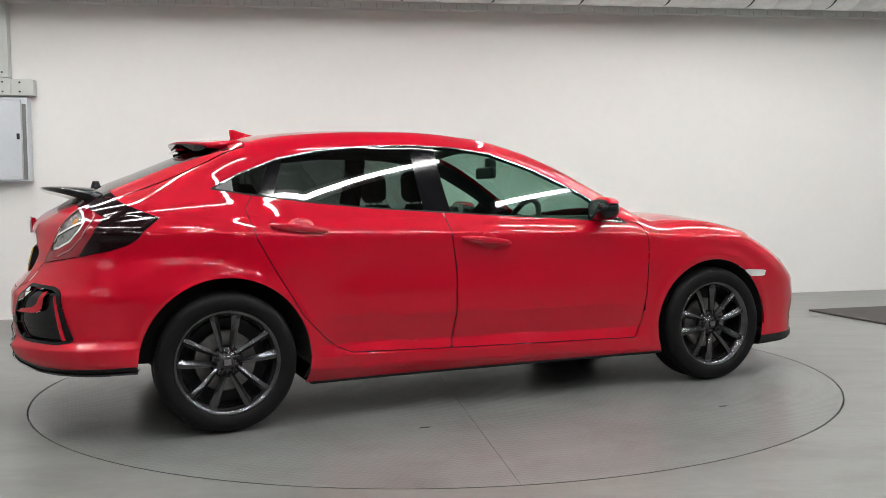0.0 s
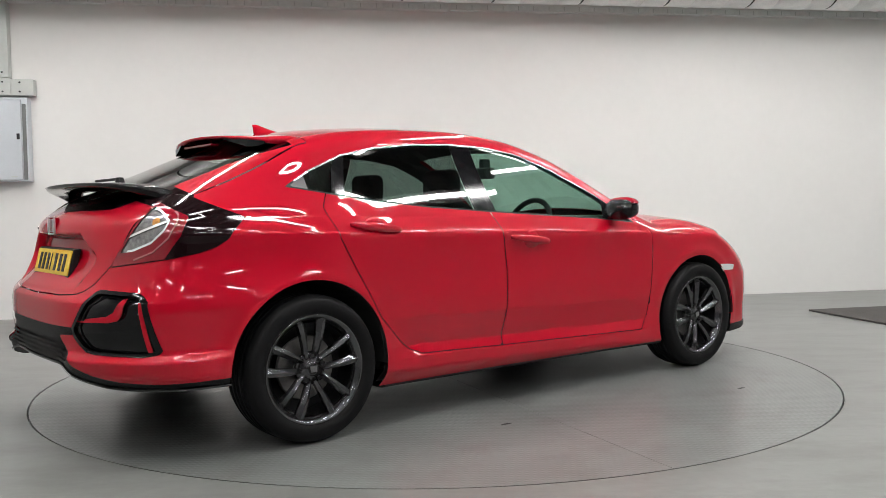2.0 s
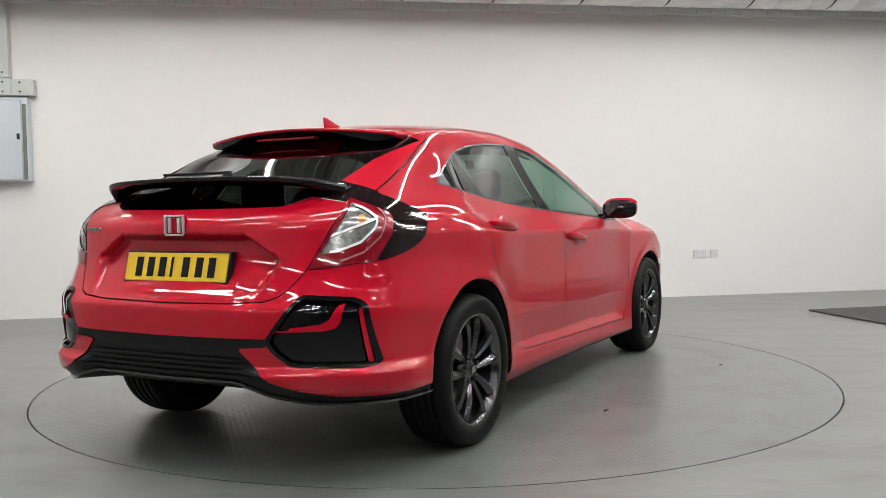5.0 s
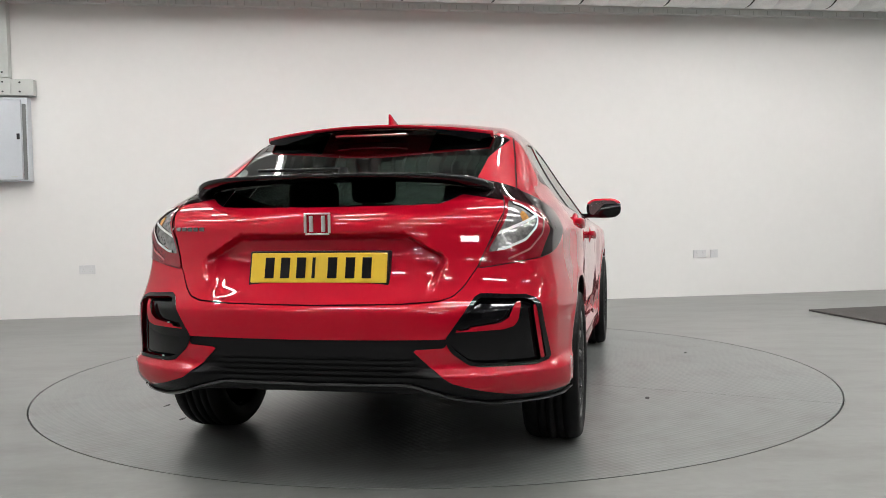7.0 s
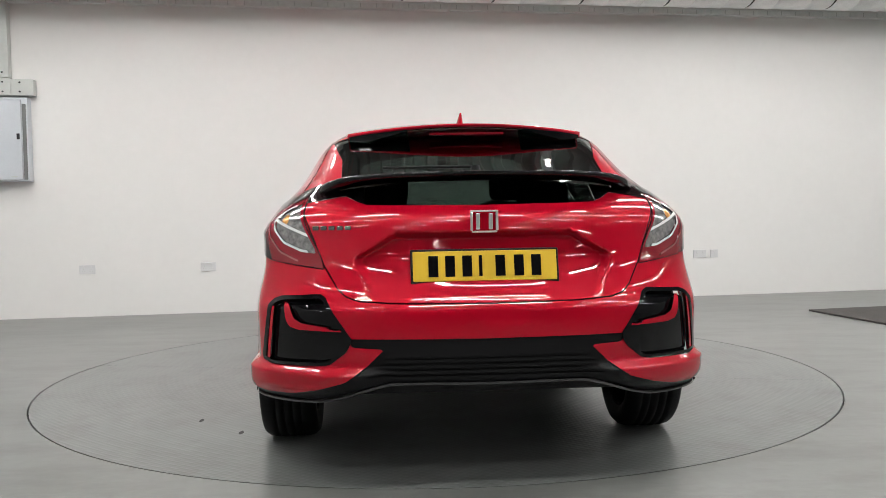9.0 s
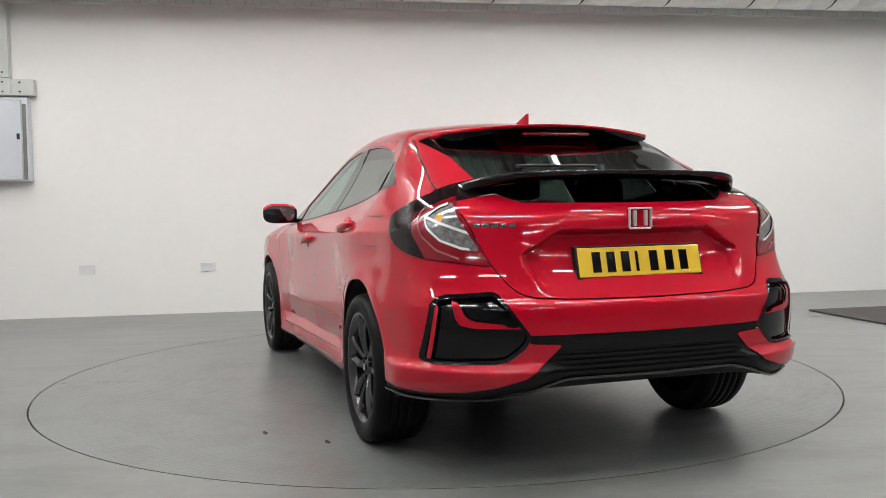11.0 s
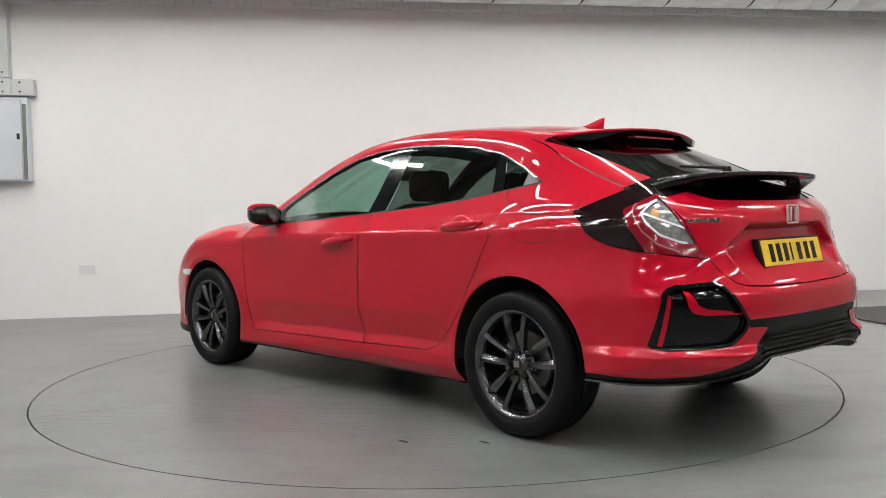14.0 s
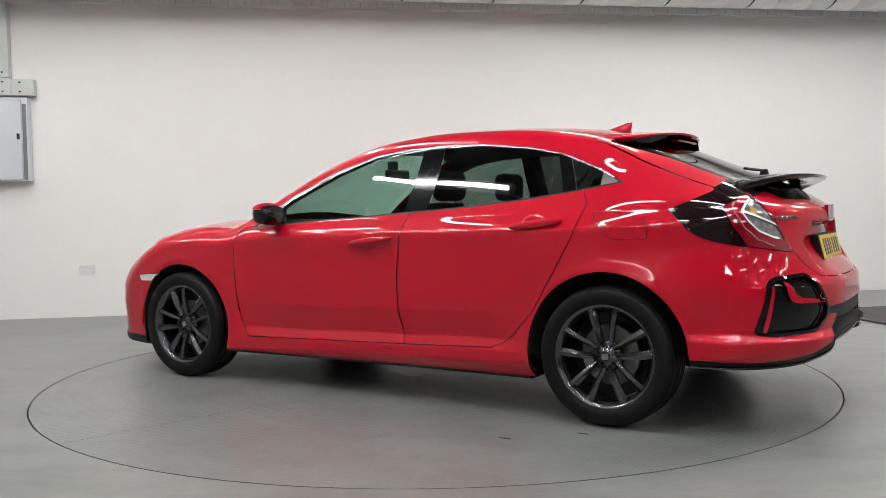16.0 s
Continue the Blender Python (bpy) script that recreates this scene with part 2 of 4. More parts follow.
# perforated cable tray on the wall below the duct
for k in range(5):
    tray = tagged(empty("cable_tray", ROOM @ pose(-4.68 + k * 2.72, 0, 0)), "pale galvanised slotted cable tray on the wall", "cable tray", "cable trays along the wall")
    part("side_rail", box(bmesh.new(), (0, WY - 0.10, 2.975), (2.69, WY - 0.095, 3.03)), M_TRAY, tray)
    part("base", box(bmesh.new(), (0, WY - 0.095, 2.975), (2.69, WY - 0.002, 2.98)), M_TRAY, tray)
    for i in range(17):
        part("slot", box(bmesh.new(), (0.05 + i * 0.16, WY - 0.1025, 2.982), (0.058 + i * 0.16, WY - 0.1, 3.024)), M_TRUNK, tray)

# rubber mat
mm = tagged(mesh_ob("rubber_mat", box(bmesh.new(), (0, -1.2, 0), (1.5, 0, 0.016), 0.004), M_MAT), "flat dark rubber mat lying on the grey floor", "mat")
mm.matrix_basis = pose(3.39, 2.69, 0.001, 0, 0, 11.5)


LAMP_Z = 3.95


def tube_light(x, y, turn=0):
    th = empty("tube_light", ROOM @ pose(x, y, LAMP_Z, 0, 0, turn))
    tagged(th, "long lit batten tube light under the ceiling", "ceiling light", "rows of tube lights")
    hb = box(bmesh.new(), (-0.76, -0.06, -0.03), (0.76, 0.06, 0.05), 0.008)
    part("housing", hb, M_WHITEPL, th)
    part("diffuser", box(bmesh.new(), (-0.74, -0.022, -0.038), (0.74, 0.022, -0.031)), M_TUBE, th, "bright white diffuser")
    for px in (-0.6, 0.6):
        part("hanger", box(bmesh.new(), (px - 0.01, -0.01, 0.05), (px + 0.01, 0.01, CEIL - LAMP_Z)), M_TRUNK, th)


# two runs over the turntable, slanted runs at its sides, rows across the hall before and behind it
for x in (-1.6, 1.6):
    for y in (0.5, 2.3):
        tube_light(x, y, 90)
for x, y, turn in ((-3.1, 0.9, -40), (-4.0, 2.1, -40), (-3.9, -0.7, -40), (3.5, 1.1, 35), (4.9, 2.2, 38), (5.0, 0.3, 38), (6.9, 2.2, 38), (7.2, 0.2, 38)):
    tube_light(x, y, turn)
for x, y, turn in ((0.95, -1.9, -12), (2.75, -1.35, 0), (-0.95, -1.9, 12), (-2.75, -1.5, 0), (2.55, -0.6, 20), (4.1, -0.3, 20), (-2.5, -0.3, -30)):
    tube_light(x, y, turn)
for k in range(7):
    tube_light(-3.9 + 1.95 * k, -3.2)
for k in range(5):
    tube_light(-3.9 + 2.9 * k, -5.4)
for y in (-7.8, -11.0, -16.0):
    for k in range(3):
        tube_light(-2.6 + 3.9 * k, y)

# ---- the car's body as one smooth form: x forward, y to its left, z up, wheels 2.697 m apart ----


def curve(*knots):
    """A smooth monotone-preserving curve through (x, y) knots, for arrays."""
    kx, ky = np.array([k[0] for k in knots], float), np.array([k[1] for k in knots], float)
    h, dy = np.diff(kx), np.diff(ky)
    s = dy / h
    g = np.zeros(len(kx))
    for i in range(1, len(kx) - 1):
        if s[i - 1] * s[i] > 0:
            w1, w2 = 2 * h[i] + h[i - 1], h[i] + 2 * h[i - 1]
            g[i] = (w1 + w2) / (w1 / s[i - 1] + w2 / s[i])
    g[0], g[-1] = s[0], s[-1]

    def at(x):
        x = np.clip(x, kx[0], kx[-1])
        i = np.clip(np.searchsorted(kx, x) - 1, 0, len(kx) - 2)
        t = (x - kx[i]) / h[i]
        return ((1 + 2 * t) * (1 - t) ** 2 * ky[i] + t * (1 - t) ** 2 * h[i] * g[i]
                + t * t * (3 - 2 * t) * ky[i + 1] + t * t * (t - 1) * h[i] * g[i + 1])
    return at


def smax(a, b, r):
    d = np.clip(0.5 + 0.5 * (a - b) / r, 0, 1)
    return b + (a - b) * d + r * d * (1 - d)


def step(a, b, x):
    t = np.clip((x - a) / (b - a), 0.0, 1.0)
    return t * t * (3 - 2 * t)


PLAN = curve((-2.30, 0.74), (-1.97, 0.838), (-1.65, 0.884), (-1.35, 0.897), (-0.95, 0.876), (-0.2, 0.862), (0.6, 0.862), (1.0, 0.872), (1.35, 0.886),
             (1.65, 0.872), (1.9, 0.82), (2.1, 0.73), (2.3, 0.55))
SIDE = curve((0.1, 0.10), (0.17, 0.055), (0.245, 0.012), (0.45, 0.010), (0.6, 0.004), (0.75, 0.0), (0.84, 0.001), (0.865, 0.004), (0.885, 0.018), (0.94, 0.070))


def INSET(z):
    """How far the side stands in from its widest: doors up to the belt, then the leaning windows."""
    d = z - 1.0
    return np.where(z < 0.94, SIDE(z), 0.115 + 0.72 * d - 0.45 * d * d)


SHIFT = curve((-2.3, 0.05), (-1.6, 0.035), (-1.0, 0.02), (0.0, 0.0), (0.8, -0.03), (2.3, -0.10))
TOP = curve((-2.4, 0.93), (-2.12, 1.0), (-1.92, 1.10), (-1.65, 1.21), (-1.4, 1.31), (-1.2, 1.372), (-0.95, 1.408), (-0.6, 1.428), (-0.35, 1.43), (0.03, 1.402),
            (0.3, 1.338), (0.5, 1.26), (0.72, 1.145), (0.95, 1.015), (1.05, 0.975), (1.4, 0.945), (1.7, 0.872), (1.9, 0.80), (2.04, 0.72), (2.2, 0.585), (2.3, 0.45))
REAR = curve((0.1, -2.05), (0.30, -2.19), (0.38, -2.235), (0.55, -2.252), (0.635, -2.249), (0.675, -2.222), (0.72, -2.194), (0.8, -2.168), (0.95, -2.145), (1.02, -2.10), (1.12, -1.98), (1.3, -1.7))
FRONT = curve((0.1, 2.14), (0.17, 2.25), (0.3, 2.25), (0.42, 2.275), (0.52, 2.265), (0.6, 2.21), (0.7, 2.10), (0.8, 1.95))


def body(p):
    x, y, z = p[..., 0], np.abs(p[..., 1]), p[..., 2]
    yc = np.minimum(y, 1.0)
    zz = z - SHIFT(x)
    mid = step(-1.0, -0.75, x) * (1 - step(0.7, 0.95, x))
    zk = 0.475 - 0.02 * x
    w = PLAN(x) - INSET(zz) - mid * (0.024 * np.clip(np.minimum((zk - z) / 0.13, (z - zk + 0.185) / 0.055), 0, 1) + 0.008 * np.exp(-((z - 0.72) / 0.12) ** 2))
    d = np.clip(-1.2 - x, 0, 1)
    w = w - 0.30 * d * d / (d + 0.15) * 1.25 * step(0.92, 1.36, z)
    w = w - 0.042 * step(0.60, 0.82, z) * (1 - step(0.87, 1.03, z)) * step(-1.0, -1.55, x)
    # lips round the wheel arches
    for wx in (-1.3485, 1.3485):
        r = np.sqrt((x - wx) ** 2 + (z - 0.316) ** 2)
        w = w + 0.005 * np.exp(-((r - 0.396) / 0.03) ** 2) * step(0.2, 0.3, z)
    ledge = 0.036 * step(0.450, 0.410, z) * step(0.27, 0.36, z)
    w = w + ledge * step(-1.66, -1.90, x)
    side = (y - w) * 0.93
    top = (z - (TOP(x) - 0.16 * yc ** 2 * (1 - 0.4 * step(0.9, 1.3, x)))) * 0.9
    up = step(0.6, 0.95, z)
    rear = ((REAR(z) + up * (0.22 * yc ** 2 + 0.22 * yc ** 4) + (1 - up) * (0.02 * yc ** 2 + 0.53 * yc ** 4)) - ledge * step(0.30, 0.50, y) - x) * 0.9
    front = (x - (FRONT(z) - 0.15 * yc ** 2 - 0.38 * yc ** 4)) * 0.9
    # number plate recess in the tailgate
    rec = np.maximum(z - 0.907, (y - 0.462 + 1.7 * np.maximum(z - 0.82, 0) + 0.4 * np.maximum(0.80 - z, 0)) * 0.7)
    rear = rear + 0.042 * (1 - step(-0.022, 0.006, rec)) * step(0.66, 0.84, z)
    f = smax(side, top, 0.075)
    f = smax(f, rear, 0.05)
    f = smax(f, front, 0.10)
    return smax(f, 0.17 - z, 0.03)


def gradient(fn, p, e=1e-3):
    g = np.empty_like(p)
    for i in range(3):
        d = np.zeros(3)
        d[i] = e
        g[..., i] = (fn(p + d) - fn(p - d)) / (2 * e)
    return g

# ---- car materials ----
M_PAINT = mat("red_car_paint", (0.46, 0.0016, 0.017), 0.45, 0.0, 1.0, noise_scale=1800, vary=0.05, detail=1.0, spec=0.05)
M_GLOSSBLACK = mat("gloss_black_trim", (0.005, 0.005, 0.006), 0.06, 0.0, 0.0, noise_scale=50, vary=0.1, spec=0.35)
M_SATIN = mat("satin_black_plastic", (0.010, 0.010, 0.011), 0.42, noise_scale=300, vary=0.2, bump=0.25, bump_scale=900, spec=0.18)
M_CHROME = mat("satin_chrome", (0.30, 0.30, 0.31), 0.27, 1.0, noise_scale=60, vary=0.04)
M_GARNISH = mat("satin_grey_garnish", (0.11, 0.11, 0.113), 0.5, 0.7, noise_scale=60, vary=0.04)
M_SEAM = mat("dark_panel_gap", (0.012, 0.004, 0.005), 0.6, noise_scale=60, vary=0.2)
M_RUBBER = mat("tyre_rubber", (0.006, 0.006, 0.0065), 0.55, noise_scale=30, vary=0.25, rvary=0.1, bump=0.3, bump_scale=400, spec=0.15)
M_RIM = mat("dark_machined_alloy", (0.11, 0.11, 0.115), 0.18, 0.9, 0.0, noise_scale=40, vary=0.05)
M_RIMDARK = mat("black_alloy_barrel", (0.018, 0.018, 0.02), 0.4, 0.6, noise_scale=20, vary=0.2)
M_BRAKE = mat("brake_steel", (0.25, 0.24, 0.235), 0.38, 0.9, noise_scale=50, vary=0.2, rvary=0.1)
M_LAMPRED = mat("red_lamp_lens", (0.24, 0.002, 0.012), 0.12, 0.0, 1.0, noise_scale=260, vary=0.35)
M_LAMPCLEAR = mat("clear_lamp_lens", (0.34, 0.33, 0.33), 0.12, 0.55, 1.0, noise_scale=60, vary=0.45, detail=1.0)
M_LAMPSMOKE = mat("smoked_lamp_lens", (0.010, 0.004, 0.005), 0.08, 0.0, 0.3, noise_scale=30, vary=0.3, spec=0.35)
M_LED = mat("white_light_guide", (0.82, 0.82, 0.83), 0.25, 0.0, 1.0, noise_scale=80, vary=0.05)
M_LINE = mat("pale_red_light_line", (0.42, 0.12, 0.13), 0.25, 0.0, 1.0, noise_scale=80, vary=0.1)
M_BADGE = mat("polished_badge", (0.86, 0.86, 0.87), 0.38, 0.9, noise_scale=60, vary=0.04)
M_AMBER = mat("amber_lens", (0.55, 0.25, 0.06), 0.2, 0.0, 1.0, noise_scale=90, vary=0.4)
M_PLATE = mat("yellow_plate", (0.80, 0.52, 0.02), 0.4, 0.0, 0.4, noise_scale=200, vary=0.03)
M_INTERIOR = mat("black_cabin_trim", (0.013, 0.013, 0.014), 0.65, noise_scale=120, vary=0.3, bump=0.3, bump_scale=500)
M_SEAT = mat("black_seat_cloth", (0.02, 0.02, 0.022), 0.85, noise_scale=220, vary=0.35, bump=0.5, bump_scale=700)
M_UNDER = mat("dark_underbody", (0.01, 0.01, 0.01), 0.8, noise_scale=20, vary=0.3)


def glass(name, tint, rough=0.0):
    m = bpy.data.materials.new(name)
    m.use_nodes = True
    nt = m.node_tree
    nt.nodes.remove(nt.nodes["Principled BSDF"])
    tr_, gl, mx = (nt.nodes.new("ShaderNode" + k) for k in ("BsdfTransparent", "BsdfGlossy", "MixShader"))
    fr, pw, ml = (nt.nodes.new("ShaderNode" + k) for k in ("LayerWeight", "Math", "MapRange"))
    tr_.inputs[0].default_value = (*tint, 1)
    gl.inputs["Roughness"].default_value = rough
    fr.inputs["Blend"].default_value = 0.5
    pw.operation = "POWER"
    pw.inputs[1].default_value = 4.5
    ml.inputs["To Min"].default_value, ml.inputs["To Max"].default_value = 0.085, 1.0
    nt.links.new(fr.outputs["Facing"], pw.inputs[0])
    nt.links.new(pw.outputs[0], ml.inputs[0])
    nt.links.new(ml.outputs[0], mx.inputs[0])
    nt.links.new(tr_.outputs[0], mx.inputs[1])
    nt.links.new(gl.outputs[0], mx.inputs[2])
    nt.links.new(mx.outputs[0], nt.nodes["Material Output"].inputs[0])
    return m


M_GLASS = glass("green_tinted_glass", (0.52, 0.70, 0.62))
M_DARKGLASS = glass("dark_tinted_glass", (0.20, 0.235, 0.222))
M_REARGLASS = glass("privacy_glass", (0.075, 0.086, 0.081))

# ---- surface of the body form ----


def nets(fn, lo, hi, h):
    """Vertices and quads of the zero surface of fn, one vertex a cell, laid onto the surface."""
    ax = [np.arange(a, b + h, h) for a, b in zip(lo, hi)]
    n = [len(a) for a in ax]
    F = np.empty(n)
    yy, zz = np.meshgrid(ax[1], ax[2], indexing="ij")
    for i0 in range(0, n[0], 24):
        xs = ax[0][i0:i0 + 24]
        p = np.empty((len(xs), n[1], n[2], 3))
        p[..., 0], p[..., 1], p[..., 2] = xs[:, None, None], yy[None], zz[None]
        F[i0:i0 + 24] = fn(p)
    ins = F < 0
    cnt = np.zeros([k - 1 for k in n], int)
    for dx in (0, 1):
        for dy in (0, 1):
            for dz in (0, 1):
                cnt += ins[dx:n[0] - 1 + dx, dy:n[1] - 1 + dy, dz:n[2] - 1 + dz]
    act = (cnt > 0) & (cnt < 8)
    idx = -np.ones(cnt.shape, int)
    ci = np.argwhere(act)
    idx[act] = np.arange(len(ci))
    V = np.stack([ax[k][ci[:, k]] + h / 2 for k in range(3)], 1)
    for _ in range(5):
        g = gradient(fn, V)
        V = V - 0.9 * (fn(V) / np.maximum((g * g).sum(1), 0.05))[:, None] * g
    Q = []
    for a in range(3):
        b, c = (a + 1) % 3, (a + 2) % 3
        s0, s1 = [slice(None)] * 3, [slice(None)] * 3
        s0[a], s1[a] = slice(0, -1), slice(1, None)
        e = np.argwhere(ins[tuple(s0)] != ins[tuple(s1)])
        e = e[(e[:, b] > 0) & (e[:, c] > 0) & (e[:, b] < n[b] - 1) & (e[:, c] < n[c] - 1)]
        out = ~ins[tuple(e.T)]
        quad = []
        for db, dc in ((-1, -1), (0, -1), (0, 0), (-1, 0)):
            k = e.copy()
            k[:, b] += db
            k[:, c] += dc
            quad.append(idx[tuple(k.T)])
        quad = np.stack(quad, 1)
        quad[out] = quad[out][:, ::-1]
        Q.append(quad)
    return V, np.concatenate(Q)


VV, QQ = nets(body, (-2.36, -0.03, 0.13), (2.40, 0.97, 1.50), 0.0135)
TT = np.concatenate([QQ[:, [0, 1, 2]], QQ[:, [0, 2, 3]]])


def cut(T, field):
    """Cuts triangles along field = 0: those inside (field < 0), those outside."""
    global VV
    used = np.unique(T)
    f = np.full(len(VV), 1.0)
    f[used] = field(VV[used])
    f[np.abs(f) < 1e-6] = 1e-6
    s = f[T] < 0
    k = s.sum(1)
    inn, out = [T[k == 3]], [T[k == 0]]
    for want in (1, 2):
        t, m = T[k == want], s[k == want]
        if not len(t):
            continue
        lone = np.argmax(m if want == 1 else ~m, 1)
        r = np.arange(len(t))
        a, b, c = t[r, lone], t[r, (lone + 1) % 3], t[r, (lone + 2) % 3]
        e = np.concatenate([np.stack([a, b], 1), np.stack([a, c], 1)])
        e.sort(1)
        ue, inv = np.unique(e, axis=0, return_inverse=True)
        inv = np.asarray(inv).ravel()
        w = (f[ue[:, 0]] / (f[ue[:, 0]] - f[ue[:, 1]]))[:, None]
        key = len(VV)
        VV = np.concatenate([VV, VV[ue[:, 0]] * (1 - w) + VV[ue[:, 1]] * w])
        ab, ac = key + inv[:len(t)], key + inv[len(t):]
        one = np.stack([a, ab, ac], 1)
        two = np.concatenate([np.stack([ab, b, c], 1), np.stack([ab, c, ac], 1)])
        (inn if want == 1 else out).append(one)
        (out if want == 1 else inn).append(two)
    return np.concatenate(inn), np.concatenate(out)


def islands(T):
    """The triangles sorted into pieces that hang together; crumbs are dropped."""
    lab = np.arange(len(VV))
    while True:
        low = lab[T].min(1)
        nxt = lab.copy()
        for k in range(3):
            np.minimum.at(nxt, T[:, k], low)
        nxt = nxt[nxt]
        if (nxt == lab).all():
            break
        lab = nxt
    keys = lab[T[:, 0]]
    return [T[keys == k] for k in np.unique(keys) if (keys == k).sum() > 25]


def band(T, f, w):
    """The strip where |f| < w, and the rest."""
    near, far = cut(T, lambda p: f(p) - w)
    mid, back = cut(near, lambda p: -w - f(p))
    return mid, np.concatenate([back, far])


def poly(pts, u, v):
    """The signed distance to a closed outline in the coordinates u and v: below 0 inside."""
    q = np.array(pts, float)

    def at(p):
        x, y = u(p), v(p)
        d = np.full(x.shape, 1e9)
        inside = np.zeros(x.shape, bool)
        for (x0, y0), (x1, y1) in zip(q, np.roll(q, -1, 0)):
            ex, ey = x1 - x0, y1 - y0
            t = np.clip(((x - x0) * ex + (y - y0) * ey) / max(ex * ex + ey * ey, 1e-12), 0, 1)
            d = np.minimum(d, (x - x0 - t * ex) ** 2 + (y - y0 - t * ey) ** 2)
            cr = ((y0 > y) != (y1 > y)) & (x < ex * (y - y0) / (ey if ey else 1e-12) + x0)
            inside ^= cr
        return np.sqrt(d) * np.where(inside, -1, 1)
    return at


def AX(p):
    return p[..., 0]


def AY(p):
    return np.abs(p[..., 1])


def AZ(p):
    return p[..., 2]


def AU(p):
    return -p[..., 0] - np.abs(p[..., 1])


def both(*fs):
    return lambda p: np.max([f(p) for f in fs], axis=0)


def skin(name, T, material, parent, label="", push=0.0, side=0, move=None, solid=0.0, extra=None):
    """A mesh from triangles of the body form. side 1: left, -1: right, 0: both halves in one mesh. push: metres outwards."""
    ids, T2 = np.unique(T, return_inverse=True)
    T2 = T2.reshape(-1, 3)
    P = VV[ids].copy()
    N = gradient(body, P, 2e-3)
    N /= np.linalg.norm(N, axis=1)[:, None] + 1e-9
    N[np.abs(P[:, 1]) < 1e-4, 1] = 0
    if callable(push):
        P = P + N * push(P)[:, None]
    elif push:
        P = P + N * push
    if move:
        P = move(P)
    sheets = []
    for s in ((1, -1) if side == 0 else (side,)):
        p, n_, t = P * [1, s, 1], N * [1, s, 1], T2 if s > 0 else T2[:, ::-1]
        sheets.append((p, n_, t))
    p = np.concatenate([a[0] for a in sheets])
    n_ = np.concatenate([a[1] for a in sheets])
    t = np.concatenate([a[2] + k * len(P) for k, a in enumerate(sheets)])
    me = bpy.data.meshes.new(name)
    me.vertices.add(len(p))
    me.vertices.foreach_set("co", p.ravel())
    me.loops.add(3 * len(t))
    me.loops.foreach_set("vertex_index", t.ravel())
    me.polygons.add(len(t))
    me.polygons.foreach_set("loop_start", np.arange(len(t)) * 3)
    me.polygons.foreach_set("use_smooth", np.ones(len(t), bool))
    me.update(calc_edges=True)
    if not callable(push) and move is None:
        me.normals_split_custom_set_from_vertices([tuple(v) for v in n_])
    me.materials.append(material)
    ob = new(name, me)
    ob.parent = parent
    if label:
        ob["label"] = label
    return ob


# ---- the car and its panels ----
car = tagged(empty("car"), "glossy red five-door hatchback with dark alloy wheels on the turntable", "car")
LINING = []

T, _ = cut(TT, lambda p: -p[:, 1])
under, T = cut(T, lambda p: p[:, 2] - 0.19)
for wx, rr in ((-1.3485, 0.383), (1.3485, 0.366)):
    _, T = cut(T, lambda p: np.maximum(np.hypot(p[:, 0] - wx, p[:, 2] - 0.316) - rr, 0.42 - p[:, 1]))
    _, under = cut(under, lambda p: np.maximum(np.hypot(p[:, 0] - wx, p[:, 2] - 0.316) - rr, 0.42 - p[:, 1]))
_, under = cut(under, lambda p: p[:, 0] + 0.95)
part("under_tray", box(bmesh.new(), (-1.72, -0.46, 0.325), (-0.9, 0.46, 0.36), 0.015), M_UNDER, car, "dark under-tray")
skin("underbody", under, M_UNDER, car, "dark underbody panel")

# side windows
DLO = poly([(-1.392, 1.097), (-1.172, 1.062), (-0.92, 1.027), (-0.62, 0.996), (-0.26, 0.970), (0.11, 0.945), (0.52, 0.920), (0.828, 0.890), (0.70, 0.985),
            (0.62, 1.050), (0.505, 1.112), (0.33, 1.199), (0.10, 1.282), (-0.10, 1.312), (-0.33, 1.324), (-0.59, 1.316), (-0.85, 1.290), (-1.05, 1.249), (-1.253, 1.172)], AX, AZ)
dlo, T = cut(T, both(DLO, lambda p: 0.4 - p[:, 1]))
rim_, inner = cut(dlo, lambda p: -DLO(p) - 0.0075)
low_, rim_ = cut(rim_, lambda p: p[:, 2] - 0.9685 + 0.0946 * p[:, 0] - 0.03)
skins = {}
garnish, inner = cut(inner, lambda p: p[:, 0] + 1.283)
frontglass, inner = cut(inner, poly([(-0.207, 0.9), (-0.222, 1.4), (0.4, 1.4), (0.645, 1.03), (0.565, 0.9)], AX, AZ))
rearglass, inner = cut(inner, poly([(-0.352, 0.9), (-0.352, 1.4), (-0.965, 1.4), (-1.028, 1.243), (-1.105, 1.045), (-1.11, 0.9)], AX, AZ))
quarter, inner = cut(inner, poly([(-1.07, 1.30), (-1.172, 1.06), (-1.3, 1.0), (-1.32, 1.12)], AX, AZ))
for s in (1, -1):
    skin("window_surround", rim_, M_CHROME, car, "satin chrome window surround", side=s)
    skin("window_garnish", garnish, M_GARNISH, car, "satin grey garnish behind the quarter window", side=s)
    skin("belt_moulding", low_, M_SATIN, car, "black belt moulding under the windows", side=s)
    for piece in islands(inner):
        skin("pillar_trim", piece, M_GLOSSBLACK, car, "gloss black pillar trim", side=s)
    skin("front_window", frontglass, M_GLASS, car, "tinted side window", side=s, push=-0.004)
    skin("rear_window", rearglass, M_DARKGLASS, car, "darker tinted side window", side=s, push=-0.004)
    skin("quarter_window", quarter, M_REARGLASS, car, "small fixed quarter window", side=s, push=-0.004)

